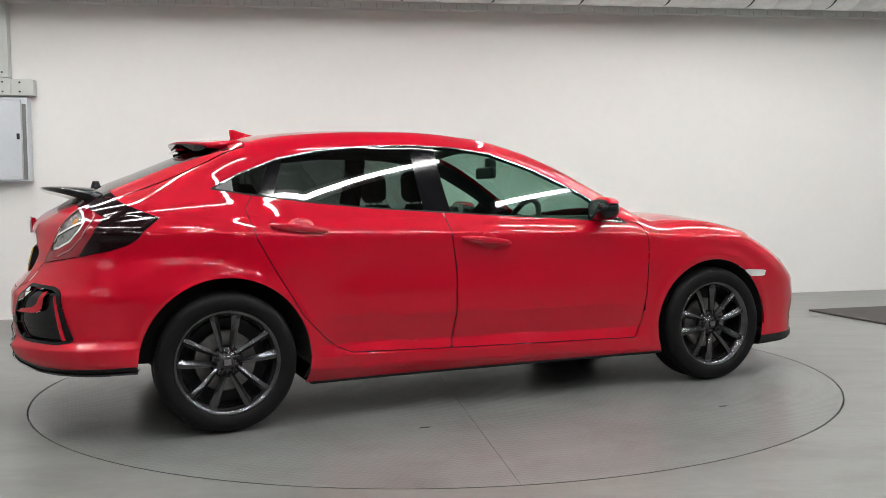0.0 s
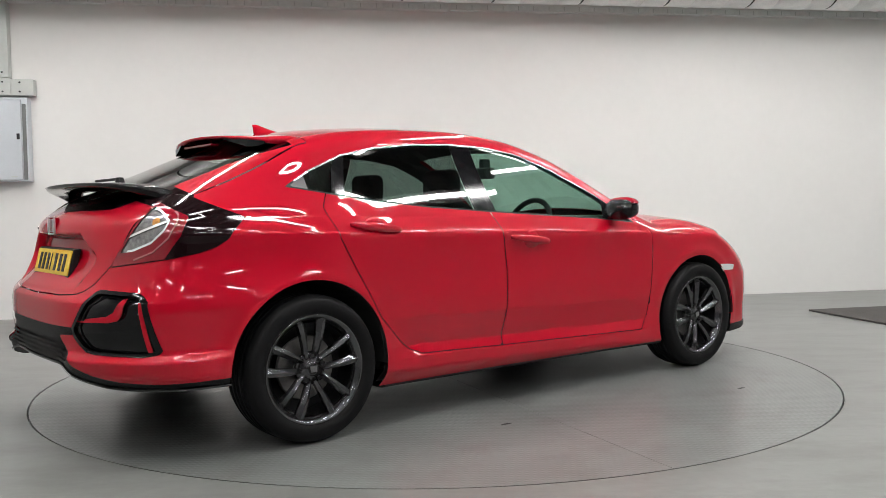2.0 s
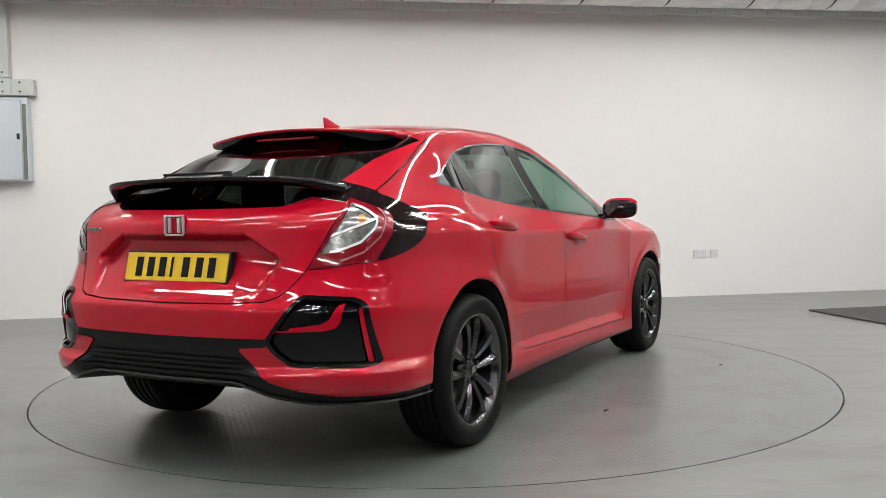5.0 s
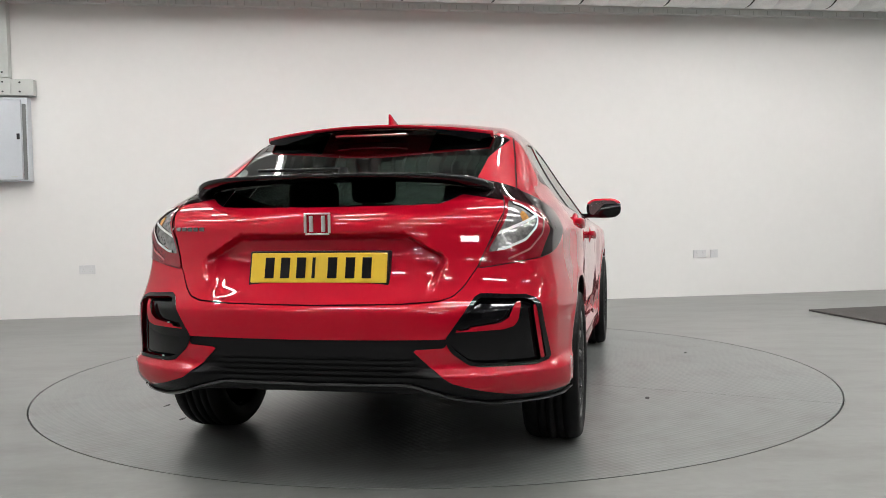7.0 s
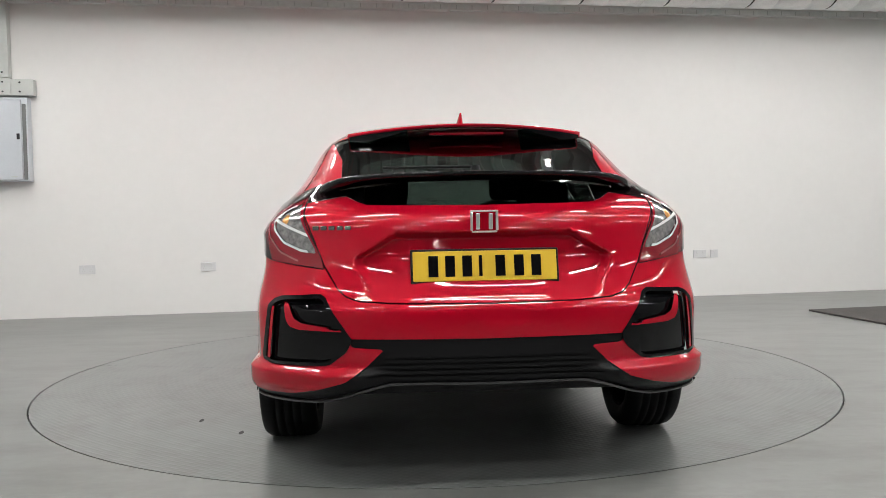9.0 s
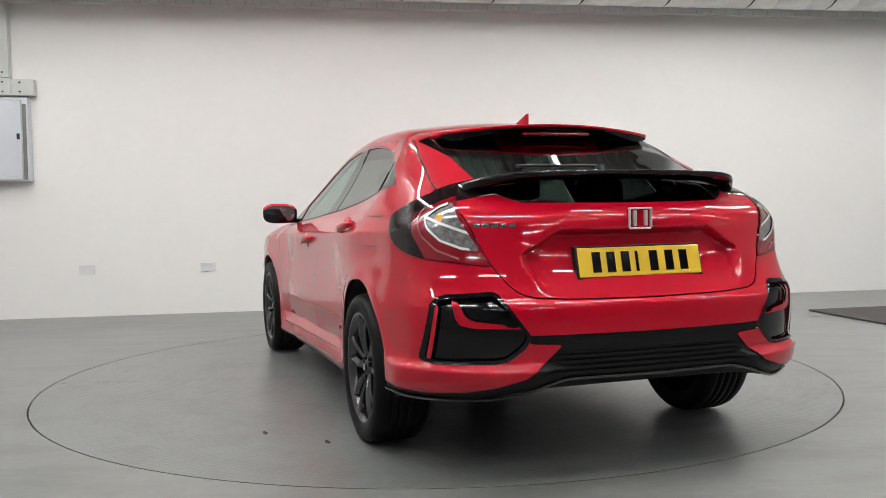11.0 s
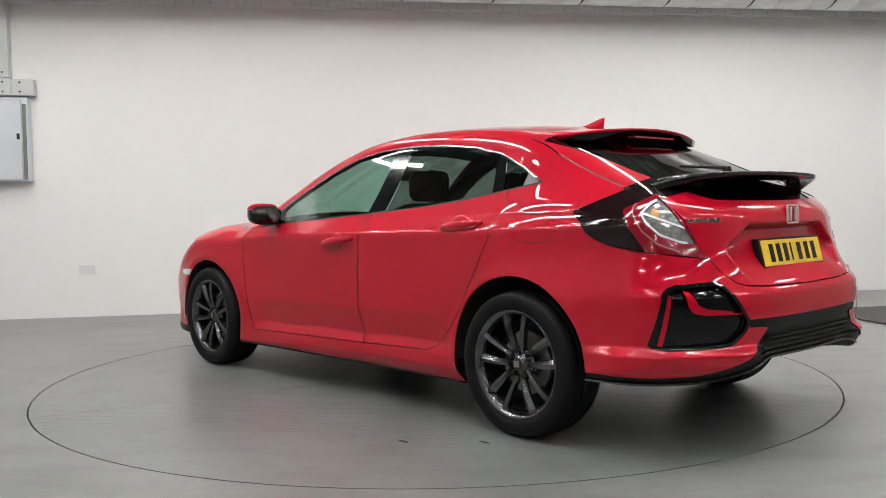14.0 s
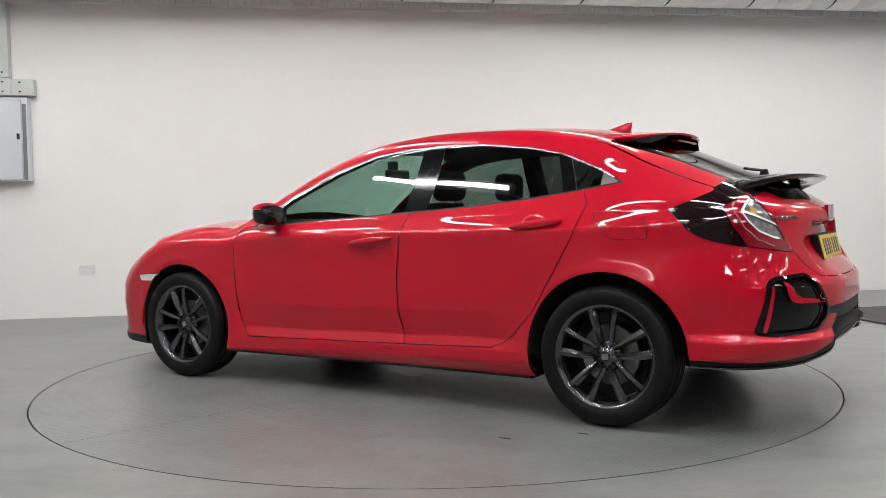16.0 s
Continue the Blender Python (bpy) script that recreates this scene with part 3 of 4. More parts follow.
# windscreen
screen, T = cut(T, both(poly([(0.20, -1), (0.20, 0.43), (0.27, 0.485), (0.5, 0.56), (0.93, 0.70), (1.0, 0.66), (1.03, 0.3), (1.035, -1)], AX, AY), lambda p: 0.85 - p[:, 2]))
skin("windscreen", screen, M_GLASS, car, "laminated windscreen")

# tail lamps wrap round the rear corners
LAMP = both(poly([(0.815, 0.970), (0.87, 0.888), (0.925, 0.858), (1.012, 0.834), (1.149, 0.814), (1.324, 0.798), (1.518, 0.781), (1.466, 0.842), (1.409, 0.899),
                  (1.318, 0.994), (1.262, 1.049), (1.226, 1.065), (1.119, 1.057), (0.965, 1.015)], AU, AZ), lambda p: p[:, 0] + 1.55, lambda p: 0.5 - p[:, 1])
lamp, T = cut(T, lambda p: LAMP(p) - 0.003)
edge, lamp = cut(lamp, lambda p: -LAMP(p))
CLEAR = poly([(1.150, 0.958), (1.215, 1.000), (1.275, 1.018), (1.375, 0.920), (1.462, 0.834), (1.366, 0.842), (1.251, 0.872), (1.175, 0.920)], AU, AZ)
SMOKE = poly([(0.7, 0.7), (0.7, 1.2), (1.19, 1.2), (1.11, 1.02), (1.068, 0.965), (1.085, 0.905), (1.135, 0.855), (1.17, 0.815), (1.19, 0.7)], AU, AZ)
clear, rest = cut(lamp, CLEAR)
smoke, red = cut(rest, lambda p: np.minimum(SMOKE(p), 0.30 * (AU(p) - 1.10) + 0.985 - AZ(p)))
guide, clear = cut(clear, both(lambda p: -CLEAR(p) - 0.009, lambda p: AU(p) - 1.42 + (AZ(p) - 0.83) * 0.9))
bar_, clear = band(clear, lambda p: AZ(p) - 0.925 + 0.25 * (AU(p) - 1.3), 0.005)
amber, clear = cut(clear, both(lambda p: np.hypot(AU(p) - 1.235, AZ(p) - 0.957) - 0.022))
line, red = band(red, lambda p: CLEAR(p) - 0.034, 0.0035)
line, more = cut(line, lambda p: np.maximum(AZ(p) - 0.995, AU(p) - 1.36))
red = np.concatenate([red, more])
for s in (1, -1):
    tl = skin("tail_lamp", red, M_LAMPRED, car, "red and clear wrap-round tail lamp", side=s, push=0.004)
    skin("smoked_lens", smoke, M_LAMPSMOKE, tl, "smoked black lens", side=s, push=0.004)
    skin("clear_lens", clear, M_LAMPCLEAR, tl, "clear lens over a bright reflector", side=s, push=-0.001)
    skin("light_guide", np.concatenate([guide, bar_]), M_LED, tl, "white light guide", side=s, push=0.005)
    skin("light_line", line, M_LINE, tl, "pale light line", side=s, push=0.007)
    skin("indicator", amber, M_AMBER, tl, "amber indicator reflector", side=s, push=0.001)
    skin("lamp_gap", edge, M_SEAM, tl, side=s, push=-0.006)

# tailgate with its window
GATE = both(poly([(-0.5, 0.661), (0.0, 0.661), (0.322, 0.666), (0.45, 0.674), (0.495, 0.688), (0.525, 0.715), (0.572, 0.79), (0.66, 1.0), (0.668, 1.07), (0.636, 1.149),
                  (0.612, 1.226), (0.582, 1.305), (0.54, 1.4), (-0.5, 1.5)], AY, AZ), lambda p: p[:, 0] + 1.20)
gate, T = cut(T, lambda p: GATE(p) - 0.0045)
gap, gate = cut(gate, lambda p: -GATE(p))
for s in (1, -1):
    for piece in islands(gap):
        skin("tailgate_gap", piece, M_SEAM, car, "dark shut line", push=-0.008, side=s)
LIM = curve((-2.2, 0.46), (-2.02, 0.465), (-1.95, 0.535), (-1.76, 0.55), (-1.655, 0.555), (-1.315, 0.582), (-1.2, 0.58))
LOW = poly([(-0.5, 1.004), (0, 1.004), (0.314, 1.007), (0.42, 1.010), (0.455, 1.022), (0.50, 1.045), (0.52, 1.06), (0.53, 1.2), (0.7, 1.5), (-0.5, 1.5)], AY, AZ)
gglass, gate = cut(gate, both(lambda p: p[:, 1] - LIM(p[:, 0]), LOW, lambda p: p[:, 0] + 1.27))
STRIP = both(poly([(1.09, 1.058), (1.17, 1.080), (1.25, 1.097), (1.33, 1.114), (1.52, 1.15), (1.53, 1.045), (1.45, 1.043), (1.28, 1.018), (1.20, 1.03)], AU, AZ), lambda p: p[:, 0] + 1.7)
strip, gate = cut(gate, STRIP)
strip_q, T = cut(T, both(STRIP, lambda p: 0.5 - p[:, 1]))
tailgate = skin("tailgate", gate, M_PAINT, car, "red tailgate")
foot, gglass = cut(gglass, lambda p: np.maximum(0.43 - p[:, 1], p[:, 0] + 1.90))
for s in (1, -1):
    skin("wing_base", foot, M_GLOSSBLACK, tailgate, "gloss black panel under the wing", push=0.001, side=s)
skin("rear_screen", gglass, M_REARGLASS, tailgate, "dark split rear window", push=-0.003)
for s in (1, -1):
    skin("lamp_strip", strip, M_LAMPSMOKE, tailgate, "smoked lamp strip running to the black wing", push=0.003, side=s)
    skin("lamp_cap", strip_q, M_LAMPSMOKE, car, "smoked cap above the tail lamp", push=0.003, side=s)

# doors
RDOOR = poly([(-0.25, 0.303), (-0.222, 0.484), (-0.219, 0.68), (-0.242, 0.85), (-0.262, 1.02), (-0.9, 1.06), (-1.19, 1.08), (-1.238, 1.005), (-1.20, 0.865), (-1.122, 0.72),
              (-0.995, 0.506), (-0.885, 0.391), (-0.83, 0.348), (-0.76, 0.320)], AX, AZ)
FDOOR = poly([(-0.244, 0.303), (-0.216, 0.484), (-0.213, 0.68), (-0.236, 0.85), (-0.256, 1.02), (0.3, 1.0), (0.75, 0.93), (0.895, 0.886), (0.915, 0.80), (0.915, 0.70),
              (0.905, 0.51), (0.872, 0.356), (0.83, 0.277)], AX, AZ)
onside = lambda p: 0.55 - p[:, 1]
for nm, D in (("rear_door", RDOOR), ("front_door", FDOOR)):
    d_, T = cut(T, both(lambda p: D(p) - 0.0045, onside))
    gap, d_ = cut(d_, lambda p: -D(p))
    LINING.append(d_)
    for s in (1, -1):
        skins[nm, s] = skin(nm, d_, M_PAINT, car, "red door with a body-coloured handle", side=s)
        skin("shut_line", gap, M_SEAM, skins[nm, s], side=s, push=-0.008)

# fuel flap on the left rear quarter
FLAP = poly([(-1.27, 0.965), (-1.50, 0.965), (-1.52, 0.95), (-1.545, 0.86), (-1.53, 0.84), (-1.39, 0.84), (-1.37, 0.85)], AX, AZ)

# bonnet, fenders, front bumper
hood, T = cut(T, both(poly([(1.0, -1), (1.0, 0.70), (1.5, 0.74), (1.95, 0.62), (2.12, 0.3), (2.14, -1)], AX, AY), lambda p: 0.72 - p[:, 2]))
skin("bonnet", hood, M_PAINT, car, "red bonnet")
fb, T = cut(T, both(lambda p: 1.66 - p[:, 0], lambda p: p[:, 2] - 0.63))
lamp_f, T = cut(T, both(poly([(1.93, 0.64), (2.3, 0.61), (2.3, 0.69), (2.05, 0.70)], AX, AZ), lambda p: 1.7 - p[:, 0]))
marker, T = cut(T, both(poly([(1.555, 0.618), (1.735, 0.606), (1.722, 0.572), (1.61, 0.576)], AX, AZ), onside))
marker2, fb = cut(fb, both(poly([(1.555, 0.618), (1.735, 0.606), (1.722, 0.572), (1.61, 0.576)], AX, AZ), onside))
grille, fb = cut(fb, both(poly([(-0.5, 0.26), (0.55, 0.26), (0.62, 0.40), (0.45, 0.56), (-0.5, 0.58)], AY, AZ), lambda p: 1.95 - p[:, 0]))
lip, fb = cut(fb, lambda p: p[:, 2] - 0.225)
fbo = skin("front_bumper", fb, M_PAINT, car, "red front bumper")
skin("front_grille", grille, M_SATIN, fbo, "black front intake", push=-0.012)
skin("front_lip", lip, M_SATIN, fbo, "black lower lip", push=0.003)
for s in (1, -1):
    skin("headlamp", lamp_f, M_LAMPCLEAR, car, "clear headlamp", side=s, push=0.002)
    skin("side_marker", np.concatenate([marker, marker2]), M_WHITEPL, car, "clear side marker lamp", side=s, push=0.004)
fender, T = cut(T, both(lambda p: 0.90 - p[:, 0], lambda p: 0.62 - p[:, 1]))
for s in (1, -1):
    skin("front_fender", fender, M_PAINT, car, "red front wing panel", side=s)

# roof
roof, T = cut(T, both(lambda p: -1.22 - p[:, 0], lambda p: p[:, 0] - 0.24, lambda p: p[:, 1] - 0.50))
skin("roof", roof, M_PAINT, car, "red roof panel")
skin("headlining", roof, M_INTERIOR, car, "dark headlining", push=-0.055)

# rear bumper
bump, T = cut(T, both(lambda p: p[:, 0] + 1.70 - 0.6 * np.clip(p[:, 2] - 0.45, 0, 1), lambda p: p[:, 2] - 0.80))
VENT = both(poly([(0.786, 0.650), (0.765, 0.672), (0.735, 0.684), (0.587, 0.694), (0.57, 0.684), (0.545, 0.640), (0.478, 0.544), (0.482, 0.52), (0.499, 0.494), (0.554, 0.450), (0.59, 0.443),
                  (0.775, 0.437), (0.808, 0.445), (0.815, 0.46)], AY, AZ), lambda p: p[:, 0] + 1.90)
vent, bump = cut(bump, VENT)
vrim, vin = cut(vent, lambda p: -VENT(p) - 0.014)
HOOK = poly([(0.724, 0.664), (0.706, 0.662), (0.685, 0.610), (0.658, 0.594), (0.500, 0.575), (0.500, 0.567), (0.665, 0.570), (0.701, 0.579), (0.716, 0.600)], AY, AZ)
hook, vin = cut(vin, HOOK)
VBAR = poly([(0.774, 0.648), (0.762, 0.65), (0.785, 0.455), (0.797, 0.455)], AY, AZ)
vbar, vin = cut(vin, VBAR)
EDGE = curve((0.0, 0.376), (0.327, 0.379), (0.42, 0.362), (0.53, 0.326), (0.62, 0.305), (0.75, 0.300), (0.9, 0.300))
REDLOW = poly([(0.364, 0.506), (0.43, 0.510), (0.474, 0.512), (0.49, 0.535), (0.478, 0.543), (0.0, 0.539), (-0.5, 0.539), (-0.5, 0.1), (1.2, 0.1), (1.2, 0.333), (0.864, 0.333),
               (0.80, 0.330), (0.70, 0.338), (0.60, 0.362), (0.505, 0.392), (0.485, 0.405), (0.424, 0.447)], AY, AZ)
black, bump = cut(bump, REDLOW)
floor_, black = cut(black, lambda p: AZ(p) - EDGE(AY(p)))
trim_, black = cut(black, lambda p: AZ(p) - EDGE(AY(p)) - 0.009)
ribs = []
for z0 in (0.405, 0.425, 0.445, 0.465):
    rib, black = band(black, lambda p: AZ(p) - z0, 0.0055)
    rib, rest = cut(rib, lambda p: AY(p) - 0.43 + 0.9 * (AZ(p) - 0.40))
    black = np.concatenate([black, rest])
    ribs.append(rib)
rb = skin("rear_bumper", bump, M_PAINT, car, "red rear bumper with black lower insert")
skin("bumper_insert", black, M_SATIN, rb, "satin black lower insert", push=-0.006)
skin("insert_backing", np.concatenate([black] + ribs), M_SATIN, rb, "black plastic behind the ribs", push=-0.02)
for r_ in ribs:
    skin("rib", r_, M_SATIN, rb, "raised black rib", push=0.006)
skin("diffuser_edge", trim_, M_RIM, rb, "grey lower edge", push=0.004)


def tuck(P):
    d = EDGE(np.abs(P[:, 1])) - P[:, 2]
    P = P.copy()
    P[:, 0] += d * 2.6 * (1 - step(0.45, 0.7, np.abs(P[:, 1])))
    P[:, 1] -= np.sign(P[:, 1]) * d * 0.9
    P[:, 2] += d * 0.95
    return P


skin("diffuser", floor_, M_UNDER, rb, "dark diffuser underside", move=tuck)
for s in (1, -1):
    vo = skin("vent_frame", vrim, M_GLOSSBLACK, rb, "gloss black corner vent frame", side=s, push=0.004)
    skin("vent_mesh", vin, M_GLOSSBLACK, vo, "black vent insert", side=s, push=-0.016)
    skin("strake", hook, M_PAINT, vo, "red hooked strake", side=s, push=0.002)
    skin("strake", vbar, M_PAINT, vo, "red upright strake", side=s, push=0.001)

# what is left: quarter panels, sills and pillars, each side one pressing
LINING.append(T)
quart, T = cut(T, lambda p: p[:, 0] + 0.95)
sill, T = cut(T, lambda p: p[:, 2] - 0.42)
flap, quart_l = cut(quart, both(FLAP, onside))
fgap, flap = cut(flap, lambda p: -FLAP(p) - 0.003)
for s in (1, -1):
    qo = skin("quarter_panel", quart if s < 0 else quart_l, M_PAINT, car, "red rear quarter panel", side=s)
    if s > 0:
        skin("fuel_flap", flap, M_PAINT, qo, "red fuel filler flap", side=s)
        skin("shut_line", fgap, M_SEAM, qo, side=s, push=-0.004)
    skin("sill", sill, M_PAINT, car, "red side sill", side=s)
    for piece in islands(T):
        skin("body_frame", piece, M_PAINT, car, "red painted body frame", side=s)
skin("cabin_lining", np.concatenate(LINING), M_INTERIOR, car, "black inner lining", push=-0.03)


# ---- parts set on the body ----
def loft(rings):
    """A closed skin over rings of points, with end caps."""
    bm = bmesh.new()
    vs = [[bm.verts.new(p) for p in r] for r in rings]
    n = len(vs[0])
    for a, b in zip(vs, vs[1:]):
        for i in range(n):
            bm.faces.new((a[i], a[(i + 1) % n], b[(i + 1) % n], b[i]))
    bm.faces.new(vs[0][::-1])
    bm.faces.new(vs[-1])
    bmesh.ops.recalc_face_normals(bm, faces=bm.faces)
    return bm


def on_rear(y, z, out=0.0):
    """A place on the rear face of the body form."""
    p = np.array([[-2.5, y, z]])
    for _ in range(60):
        p[0, 0] += max(0.0, float(body(p)[0])) * 0.8
    return Vector(p[0]) + Vector((-out, 0, 0))


def foil(stations, tail=0.5, blunt=0.75):
    """A wing from stations (y, lead x, lead z, trail x, trail z, thickness)."""
    rings = []
    for y, lx, lz, tx, tz, th in stations:
        r = []
        for k in range(16):
            a = 2 * math.pi * k / 16
            u = 0.5 - 0.5 * math.cos(a)
            t_ = math.sin(a)
            prof = (abs(t_) ** (blunt if u > 0.5 else 0.75)) * (1 if t_ > 0 else -1) * (tail + (1 - tail) * (1 - u))
            x, z = lx + (tx - lx) * u, lz + (tz - lz) * u
            r.append((x, y, z + prof * th * (0.35 if t_ > 0 else 1.0)))
        rings.append(r)
    return loft(rings)


# black wing over the split in the rear window
st = []
for k in range(33):
    y = -0.60 + 1.20 * k / 32
    c = abs(y) / 0.60
    tx = -2.112 + 0.06 * c ** 2 + 0.15 * c ** 6
    dz = 0.014 * c ** 2 + 0.034 * c ** 9
    st.append((y, -1.88 + 0.05 * c ** 6, 1.117 - dz, tx, 1.124 - dz, 0.025 + 0.018 * c ** 6))
wing = part("rear_wing", foil(st, 0.95), M_GLOSSBLACK, tailgate, "gloss black wing across the rear window", True)

# roof spoiler
st = []
for k in range(25):
    y = -0.515 + 1.03 * k / 24
    c = abs(y) / 0.515
    zc = float(TOP(np.array(-1.22))) - 0.16 * y * y
    st.append((y, -1.20, zc + 0.003, -1.485 + 0.115 * c ** 2, 1.352 - 0.034 * c ** 2, 0.013 + 0.012 * c ** 4))
spo = part("roof_spoiler", foil(st, 0.9, 0.3), M_PAINT, tailgate, "red roof spoiler", True)
part("brake_lamp", box(bmesh.new(), (-1.47, -0.16, 1.308), (-1.43, 0.16, 1.318), 0.003), M_LAMPRED, tailgate, "slim high brake lamp")
# end fins in black: the shade under the red spoiler put into their colour
for s in (1, -1):
    part("spoiler_fin", loft([[(-1.24, s * y, 1.352 - 0.16 * y * y), (-1.24, s * y, 1.352 - 0.16 * y * y - hh), (xx, s * y, zz - 0.010 - hh), (xx, s * y, zz - 0.010)]
                              for y, xx, zz, hh in ((0.25, -1.45, 1.345, 0.003), (0.33, -1.43, 1.338, 0.018), (0.42, -1.41, 1.331, 0.032), (0.47, -1.39, 1.325, 0.026), (0.508, -1.37, 1.320, 0.012))]), M_GLOSSBLACK, tailgate, "spoiler end fin, black for the shade under the red spoiler")

# shark fin aerial
fin = []
for u in (0.0, 0.25, 0.5, 0.75, 1.0):
    h = 0.048 * u
    w = 0.017 * (1 - 0.75 * u)
    x0, x1 = -1.01 - 0.135 * u ** 0.8, -1.165 - 0.008 * u
    r = []
    for k in range(12):
        a = 2 * math.pi * k / 12
        r.append(((x0 + x1) / 2 + (x0 - x1) / 2 * math.cos(a), w * math.sin(a), 1.385 + h + 0.012 * math.cos(a) * (1 - u)))
    fin.append(r)
part("aerial_fin", loft(fin), M_PAINT, car, "red shark fin aerial", True)

# rear wiper
wb = box(bmesh.new(), (-1.852, 0.0, 1.148), (-1.832, 0.36, 1.160), 0.005)
part("wiper", wb, M_SATIN, tailgate, "black rear wiper")
wb = bmesh.new()
cyl(wb, 0.026, 0.035, pose(-1.850, 0.0, 1.142), r2=0.016)
part("wiper_boss", wb, M_SATIN, tailgate)

# number plate with plain bars for its characters
PX = on_rear(0, 0.78).x - 0.006
LEAN = min(0.25, max(0.0, (on_rear(0, 0.84).x - on_rear(0, 0.714).x) / 0.126))


def lean(bm):
    """Leans a plate piece with the tailgate behind it."""
    for v in bm.verts:
        v.co.x += LEAN * (v.co.z - 0.78)
    return bm



pl = part("number_plate", lean(box(bmesh.new(), (PX - 0.012, -0.266, 0.712), (PX + 0.018, 0.266, 0.846), 0.004)), M_SATIN, tailgate, "black plate holder")
part("plate_face", lean(box(bmesh.new(), (PX - 0.0165, -0.258, 0.734), (PX - 0.0122, 0.258, 0.840), 0.003)), M_PLATE, pl, "yellow number plate with dark bars")
for k, y in enumerate((0.185, 0.125, 0.064, 0.016, -0.055, -0.122, -0.184)):
    wd = 0.006 if k == 3 else 0.0175
    part("character_bar", lean(box(bmesh.new(), (PX - 0.0185, y - wd, 0.750), (PX - 0.0166, y + wd, 0.824), 0.0006)), M_GLOSSBLACK, pl)
part("maker_bar", lean(box(bmesh.new(), (PX - 0.014, -0.075, 0.719), (PX - 0.0122, 0.075, 0.725))), M_WHITEPL, pl)

# badge: a plain chrome rounded frame
EX = on_rear(0, 0.945).x
badge = part("badge", box(bmesh.new(), (EX - 0.006, -0.046, 0.912), (EX + 0.012, 0.046, 0.980), 0.004), M_PAINT, tailgate, "chrome framed badge")
for a, b in (((-0.050, 0.912), (-0.041, 0.978)), ((0.041, 0.912), (0.050, 0.978)), ((-0.0505, 0.9785), (0.0505, 0.985)), ((-0.045, 0.9045), (0.045, 0.9115)), ((-0.030, 0.916), (-0.016, 0.974)), ((0.016, 0.916), (0.030, 0.974))):
    part("badge_bar", box(bmesh.new(), (EX - 0.016, a[0], a[1]), (EX - 0.0065, b[0], b[1]), 0.0025), M_BADGE, badge)
for k in range(5):
    y = 0.607 - k * 0.030
    c = on_rear(y, 0.928)
    tilt = 22
    bb = bmesh.new()
    box(bb, (-0.005, -0.0125, -0.008), (0.004, 0.0125, 0.008), 0.003)
    bmesh.ops.transform(bb, matrix=Matrix.Translation(c) @ pose(0, 0, 0, 0, 0, -tilt), verts=bb.verts)
    part("model_badge", bb, M_CHROME, tailgate, "small chrome lettering bar")

# door handles
for s in (1, -1):
    for nm, xc, zc in (("rear_door", -1.005, 0.912), ("front_door", -0.055, 0.826)):
        yb = float(PLAN(np.array(xc))) - float(INSET(np.array(zc) - SHIFT(np.array(xc)))) - 0.004
        rings = []
        for i in range(13):
            u = i / 12
            x = xc - 0.135 + 0.27 * u
            bow = math.sin(math.pi * u) ** 0.5
            hh = 0.008 + 0.012 * bow
            zz = zc + 0.016 - 0.03 * u
            r = []
            for k in range(10):
                a = 2 * math.pi * k / 10
                r.append((x, s * (yb + 0.004 + 0.026 * bow + 0.011 * math.cos(a)), zz + hh * math.sin(a)))
            rings.append(r)
        h_ = part("handle", loft(rings), M_PAINT, skins[nm, s], "body-coloured pull handle", True)
        cup = bmesh.new()
        bmesh.ops.create_uvsphere(cup, u_segments=20, v_segments=10, radius=1, matrix=Matrix.Translation((xc + 0.01, s * (yb - 0.010), zc)) @ Matrix.Diagonal((0.066, 0.019, 0.050, 1)))
        part("handle_cup", cup, M_PAINT, h_, "shallow finger cup", True)

# door mirrors
for s in (1, -1):
    def shell(x0, x1, z_lo, z_hi):
        rings = []
        for i in range(9):
            u = i / 8
            k_ = math.sqrt(max(0.0, 1 - (u * 0.96) ** 2.6))
            x = x0 + (x1 - x0) * u
            r = []
            for j in range(24):
                a = 2 * math.pi * j / 24
                ca, sa = math.cos(a), math.sin(a)
                yy = 0.912 + 0.108 * (abs(ca) ** 0.6) * (1 if ca > 0 else -1) * (0.45 + 0.55 * k_)
                z_ = 0.975 + 0.062 * (abs(sa) ** 0.7) * (1 if sa > 0 else -1) * (0.25 + 0.75 * k_) + 0.01 * (yy - 0.9)
                r.append((x - 0.25 * max(0, yy - 0.9), s * yy, min(max(z_, z_lo), z_hi)))
            rings.append(r)
        return loft(rings)
    mo = part("door_mirror", shell(0.575, 0.675, 0.9, 1.003), M_GLOSSBLACK, skins["front_door", s], "black and red door mirror", True)
    part("mirror_cap", shell(0.60, 0.682, 1.004, 1.1), M_PAINT, mo, "red mirror cap", True)
    part("mirror_glass", loft([[(0.571 + d_, s * (0.912 + 0.092 * math.copysign(abs(math.cos(a)) ** 0.6, math.cos(a))) , 0.975 + 0.05 * math.copysign(abs(math.sin(a)) ** 0.7, math.sin(a)))
                                for a in [2 * math.pi * j / 24 for j in range(24)]] for d_ in (0.0, 0.006)]), M_CHROME, mo, "mirror glass")
    part("mirror_arm", box(bmesh.new(), (0.60, min(s * 0.76, s * 0.86), 0.915), (0.67, max(s * 0.76, s * 0.86), 0.942), 0.01), M_GLOSSBLACK, mo)


